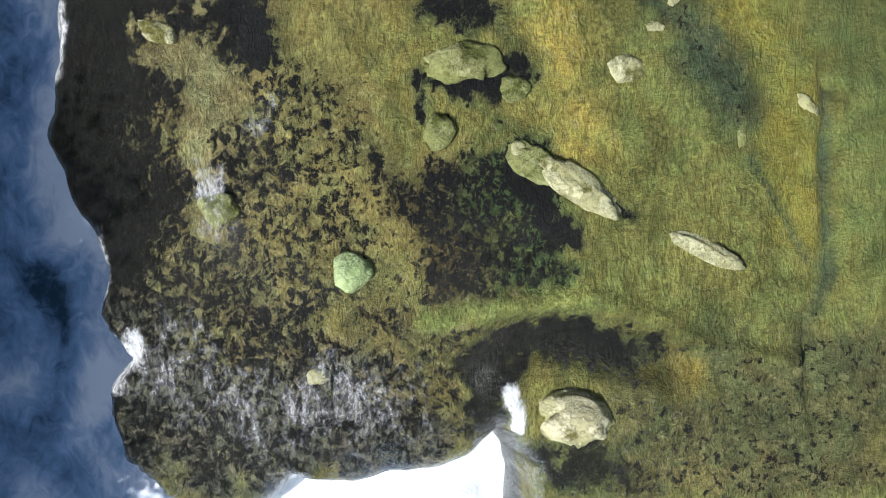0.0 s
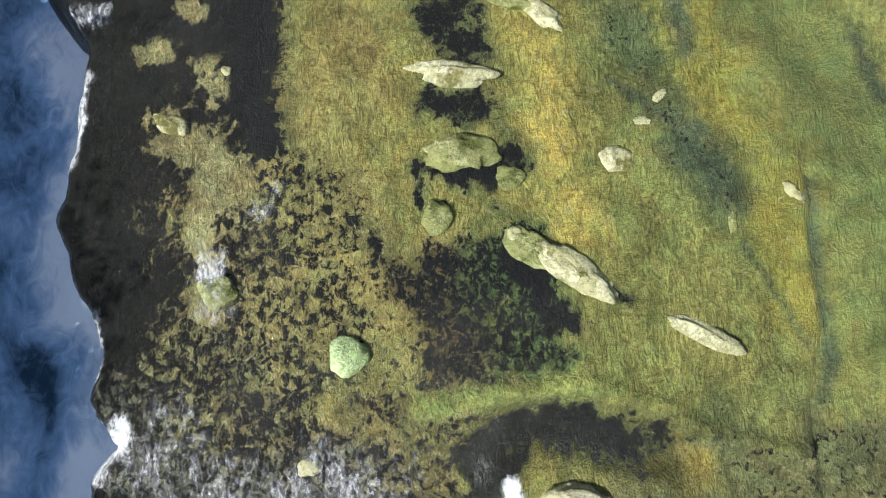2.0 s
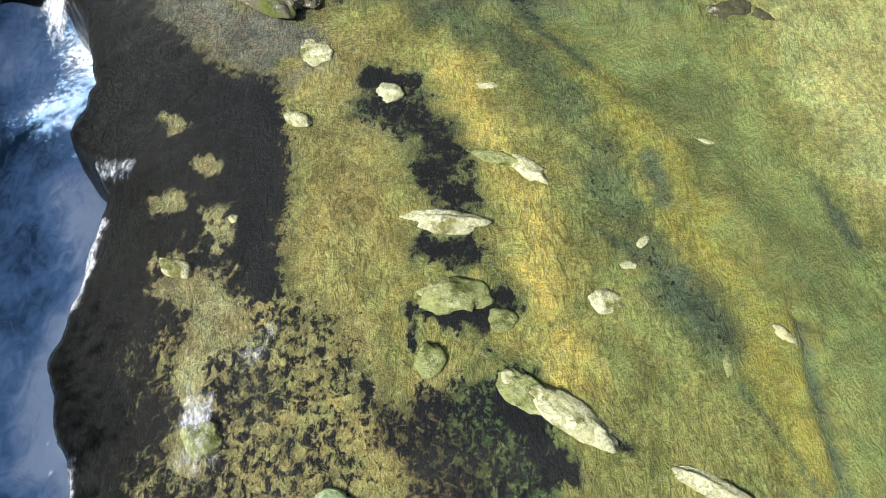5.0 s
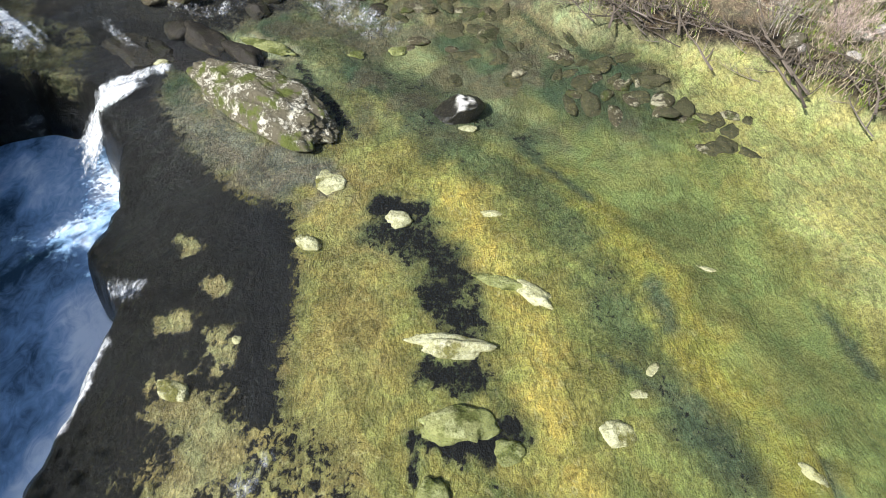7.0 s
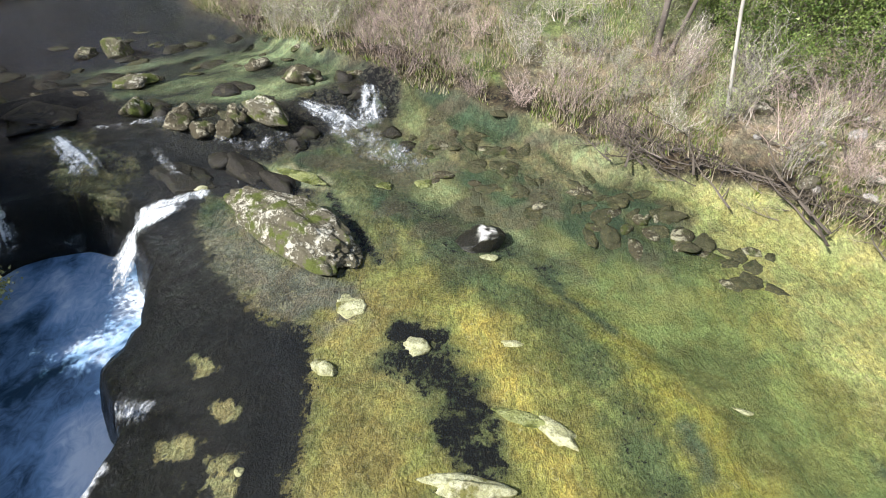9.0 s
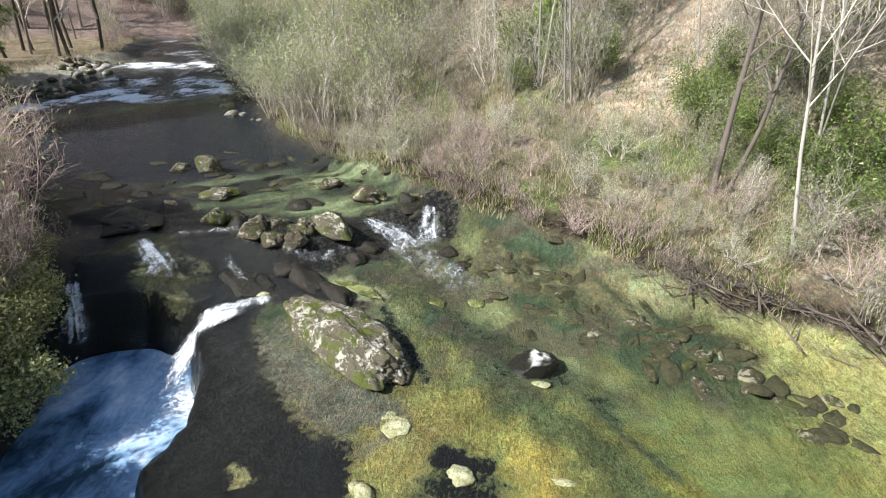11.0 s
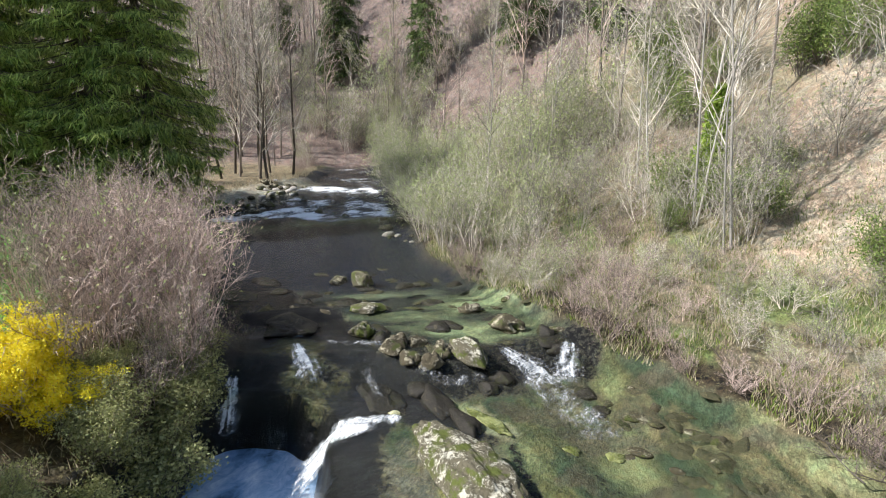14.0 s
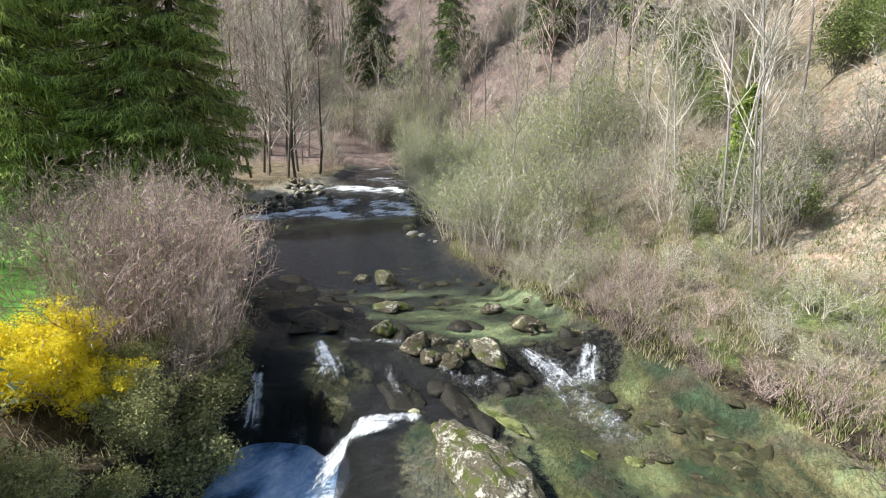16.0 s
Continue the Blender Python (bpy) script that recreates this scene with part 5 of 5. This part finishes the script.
for k in range(84):
    t = rng.random()
    if k < 60:
        x, y = -27.5 - 3.4 * t + rng.normal() * 0.9, 27.2 + 8 * t + rng.normal() * 0.8
    elif k < 74:
        x, y = rng.uniform(-26, -17), rng.uniform(28, 36)
    else:
        x, y = -14.6 - 3.5 * t + rng.normal() * 0.5, 25.2 + 4.5 * t + rng.normal() * 0.5
    ob = new("boulder", bar[k % 3])
    s = rng.uniform(0.4, 1.15)
    ob.matrix_basis = Matrix.LocRotScale((x, y, height_at(x, y) + 0.06 * s), Euler((rng.normal() * 0.2, rng.normal() * 0.2, rng.uniform(0, 6.3))), (s, s, s))
    tagged(ob, "grey weathered boulder of the gravel bar beside the riffle", "rock", "boulders of the gravel bar")
for k in range(46):
    x, y = rng.uniform(6.5, 13), rng.uniform(9.5, 17)
    if -side(RIGHT_BANK, np.array([x]), np.array([y]))[0] < 0.8:
        continue
    ob = new("stone", bar[2 if k % 3 else 0])
    s = rng.uniform(0.25, 0.9)
    ob.matrix_basis = Matrix.LocRotScale((x, y, height_at(x, y) + 0.04 * s), Euler((rng.normal() * 0.3, rng.normal() * 0.3, rng.uniform(0, 6.3))), (s, s, s))
    tagged(ob, "pale limestone rubble on the dry slope", "rock", "rubble on the slope")

# ---- white water over the ledges ----


def cascade(label, path, widths, strength, seed):
    """A strip of falling water along a line, domed across and roughened."""
    path = np.array(path, float)
    n, across = 150, 37
    t = np.linspace(0, len(path) - 1, n)
    line = np.stack([np.interp(t, np.arange(len(path)), path[:, k]) for k in range(3)], 1)
    for _ in range(30):
        line[1:-1] = 0.25 * line[:-2] + 0.5 * line[1:-1] + 0.25 * line[2:]
    w = np.interp(t, np.arange(len(path)), widths)
    d = np.gradient(line[:, :2], axis=0)
    d /= np.maximum(np.linalg.norm(d, axis=1, keepdims=True), 1e-6)
    nrm = np.stack([-d[:, 1], d[:, 0]], 1)
    u = np.linspace(-1, 1, across)
    x = line[:, 0:1] + nrm[:, 0:1] * w[:, None] * u
    y = line[:, 1:2] + nrm[:, 1:2] * w[:, None] * u
    z = line[:, 2:3] + 0.10 * w[:, None] * (1 - u * u) + 0.22 * np.minimum(1, 1.1 * w[:, None]) * (fbm(x, y, 4.0, 4, seed) - 0.5)
    z = np.maximum(z, np.minimum(ground_height(x, y) + 0.04, line[:, 2:3] + 0.15))
    i = (np.arange(n - 1)[:, None] * across + np.arange(across - 1)[None, :]).ravel()
    me = mesh_of("waterfall", np.stack([x, y, z], 2).reshape(-1, 3), np.stack([i, i + 1, i + across + 1, i + across], 1), M_FALL, True)
    ends = (smooth(0, 20, np.arange(n)) * smooth(n - 1, n - 70, np.arange(n)))[:, None]
    run = np.linspace(0, 1, n)[:, None] * np.linalg.norm(np.diff(path, axis=0), axis=1).sum() + 0 * u
    strands = 0.45 + 1.1 * fbm(run * 0.8 + seed, u * (2.5 + w[:, None] * 6.0) + 0.8 * fbm(run, u, 1.5, 2, seed), 1.3, 4, seed)
    set_floats(me, "foam", (strength * (1 - np.abs(u) ** 1.8) * ends * strands).ravel())
    set_floats(me, "rush", np.ones(n * across))
    return tagged(new("waterfall", me), label, "waterfall", "small falls")


cascade("white chute pouring over the dark ledge into the plunge pool", [(-6.2, 9.55, 0.03), (-6.7, 9.2, 0.02), (-7.1, 8.95, -0.1), (-7.4, 8.8, -0.55), (-7.8, 8.55, -1.1), (-8.15, 8.3, -1.5), (-8.6, 8.0, -1.56)], (0.16, 0.34, 0.55, 0.8, 1.1, 1.4, 1.7), 0.76, 120)
cascade("thin white fall sliding down a mossy rock bulge", [(-10.5, 11.45, 0.60), (-10.0, 11.05, 0.55), (-9.5, 10.7, 0.40), (-8.95, 10.25, 0.18), (-8.6, 9.95, 0.0)], (0.2, 0.34, 0.5, 0.5, 0.45), 0.62, 121)
cascade("narrow fall in the shade of the bank", [(-11.2, 9.75, 0.2), (-10.9, 9.3, -0.1), (-10.7, 8.9, -0.8), (-10.5, 8.5, -1.5)], (0.15, 0.3, 0.45, 0.8), 0.7, 122)
cascade("bright chute of white water between boulders", [(-5.0, 13.75, 0.62), (-4.4, 13.55, 0.48), (-3.7, 13.3, 0.26), (-3.0, 12.8, 0.12), (-2.3, 12.2, 0.06)], (0.26, 0.50, 0.80, 1.05, 1.25), 0.56, 123)
cascade("foaming side chute by the bank", [(-3.2, 15.1, 0.62), (-3.1, 14.6, 0.50), (-2.95, 13.9, 0.26), (-2.7, 13.2, 0.12), (-2.3, 12.4, 0.06)], (0.30, 0.45, 0.62, 0.75, 0.8), 0.50, 124)

# ---- undergrowth and dead wood ----


def blades(name, label, count, accept, low, high, mat, seed, lean=0.5, wide=0.012):
    """Grass as one mesh: bent narrow blades where accept(x, y) allows."""
    rng = np.random.RandomState(seed)
    x, y = accept(rng, count)
    z = ground_height(x, y)
    n = len(x)
    h, a, b = rng.uniform(low, high, n), rng.uniform(0, 6.28, n), rng.uniform(0, 6.28, n)
    dx, dy = np.cos(a) * h * lean * rng.random(n), np.sin(a) * h * lean * rng.random(n)
    wx_, wy_ = np.cos(b) * wide, np.sin(b) * wide
    verts = np.stack([np.stack([x - wx_, y - wy_, z - 0.02], 1), np.stack([x + wx_, y + wy_, z - 0.02], 1), np.stack([x + dx, y + dy, z + h], 1)], 1).reshape(-1, 3)
    me = mesh_of(name, verts, np.arange(3 * n).reshape(-1, 3), mat)
    return tagged(new(name, me), label, "grass", kind="stuff")


def right_strip(rng, count):
    x, y = rng.uniform(-14, 14, count * 4), rng.uniform(7, 34, count * 4)
    r = -side(RIGHT_BANK, x, y)
    ok = (r > 0.15) & (r < 12) & (rng.random(count * 4) < np.clip(1.15 - r / 11, 0.1, 1)) & (fbm(x, y, 0.9, 3, 130) > 0.42)
    return x[ok][:count], y[ok][:count]


def left_strip(rng, count):
    x, y = rng.uniform(-45, -9, count * 5), rng.uniform(3, 45, count * 5)
    l = side(LEFT_BANK, x, y)
    ok = (l > 0.1) & (l < 3.5)
    return x[ok][:count], y[ok][:count]


blades("grass", "tufts of dry straw-coloured grass on the bank", 30000, right_strip, 0.10, 0.36, M_DRYGRASS, 61, 0.9)
blades("grass", "fresh green grass and herbs between dry tufts", 26000, right_strip, 0.06, 0.22, M_GREENGRASS, 62, 0.9, 0.02)
blades("grass", "rank grass along the shaded bank", 12000, left_strip, 0.15, 0.5, M_DRYGRASS, 63, 0.8)


def make_deadwood(seed, length, radius, mat):
    rng = np.random.RandomState(seed)
    out, tips = [[], [], []], []
    grow(rng, (-length / 2, 0, radius), (1, 0.1, 0.04), length, radius, ((7, 0.4, 45, 0.15), (3, 0.5, 45, 0.2)), out, tips, 0.0, 0.16, 0, 0.007)
    v, f = joined(tubes(out[0], 6), tubes(out[1], 4), tubes(out[2], 3))
    v[:, 2] = np.abs(v[:, 2] * 0.45)
    return mesh_of("dead_branch", v, f, mat)


rng = np.random.RandomState(71)
dead = [make_deadwood(400 + k, (2.6, 1.9, 1.4, 3.2)[k], (0.05, 0.03, 0.02, 0.06)[k], (M_DARKBARK, M_GREYBARK, M_TWIG, M_DARKBARK)[k]) for k in range(4)]
for k in range(120):
    u = rng.uniform(1.75, 5.5) if k % 2 else rng.uniform(1.75, 9.0)
    a, b = np.array(RIGHT_BANK[int(u)]), np.array(RIGHT_BANK[int(u) + 1])
    nrm = unit(np.array([(b - a)[1], -(b - a)[0]]))
    p = a + (b - a) * (u - int(u)) + nrm * (rng.uniform(-0.1, 0.8) if k % 2 else rng.uniform(0.2, 4.5))
    along = math.degrees(math.atan2((b - a)[1], (b - a)[0]))
    ob = new("dead_branch", dead[k % 4])
    s = rng.uniform(0.35, 0.8)
    ob.matrix_basis = Matrix.LocRotScale((p[0], p[1], max(height_at(*p), 0.0) + 0.05), Euler((0, radians(rng.uniform(-10, 4)), radians(along + rng.normal() * 38))), (s, s, s))
    tagged(ob, "bleached dead branch washed up along the bank", "branch", "dead branches on the bank")
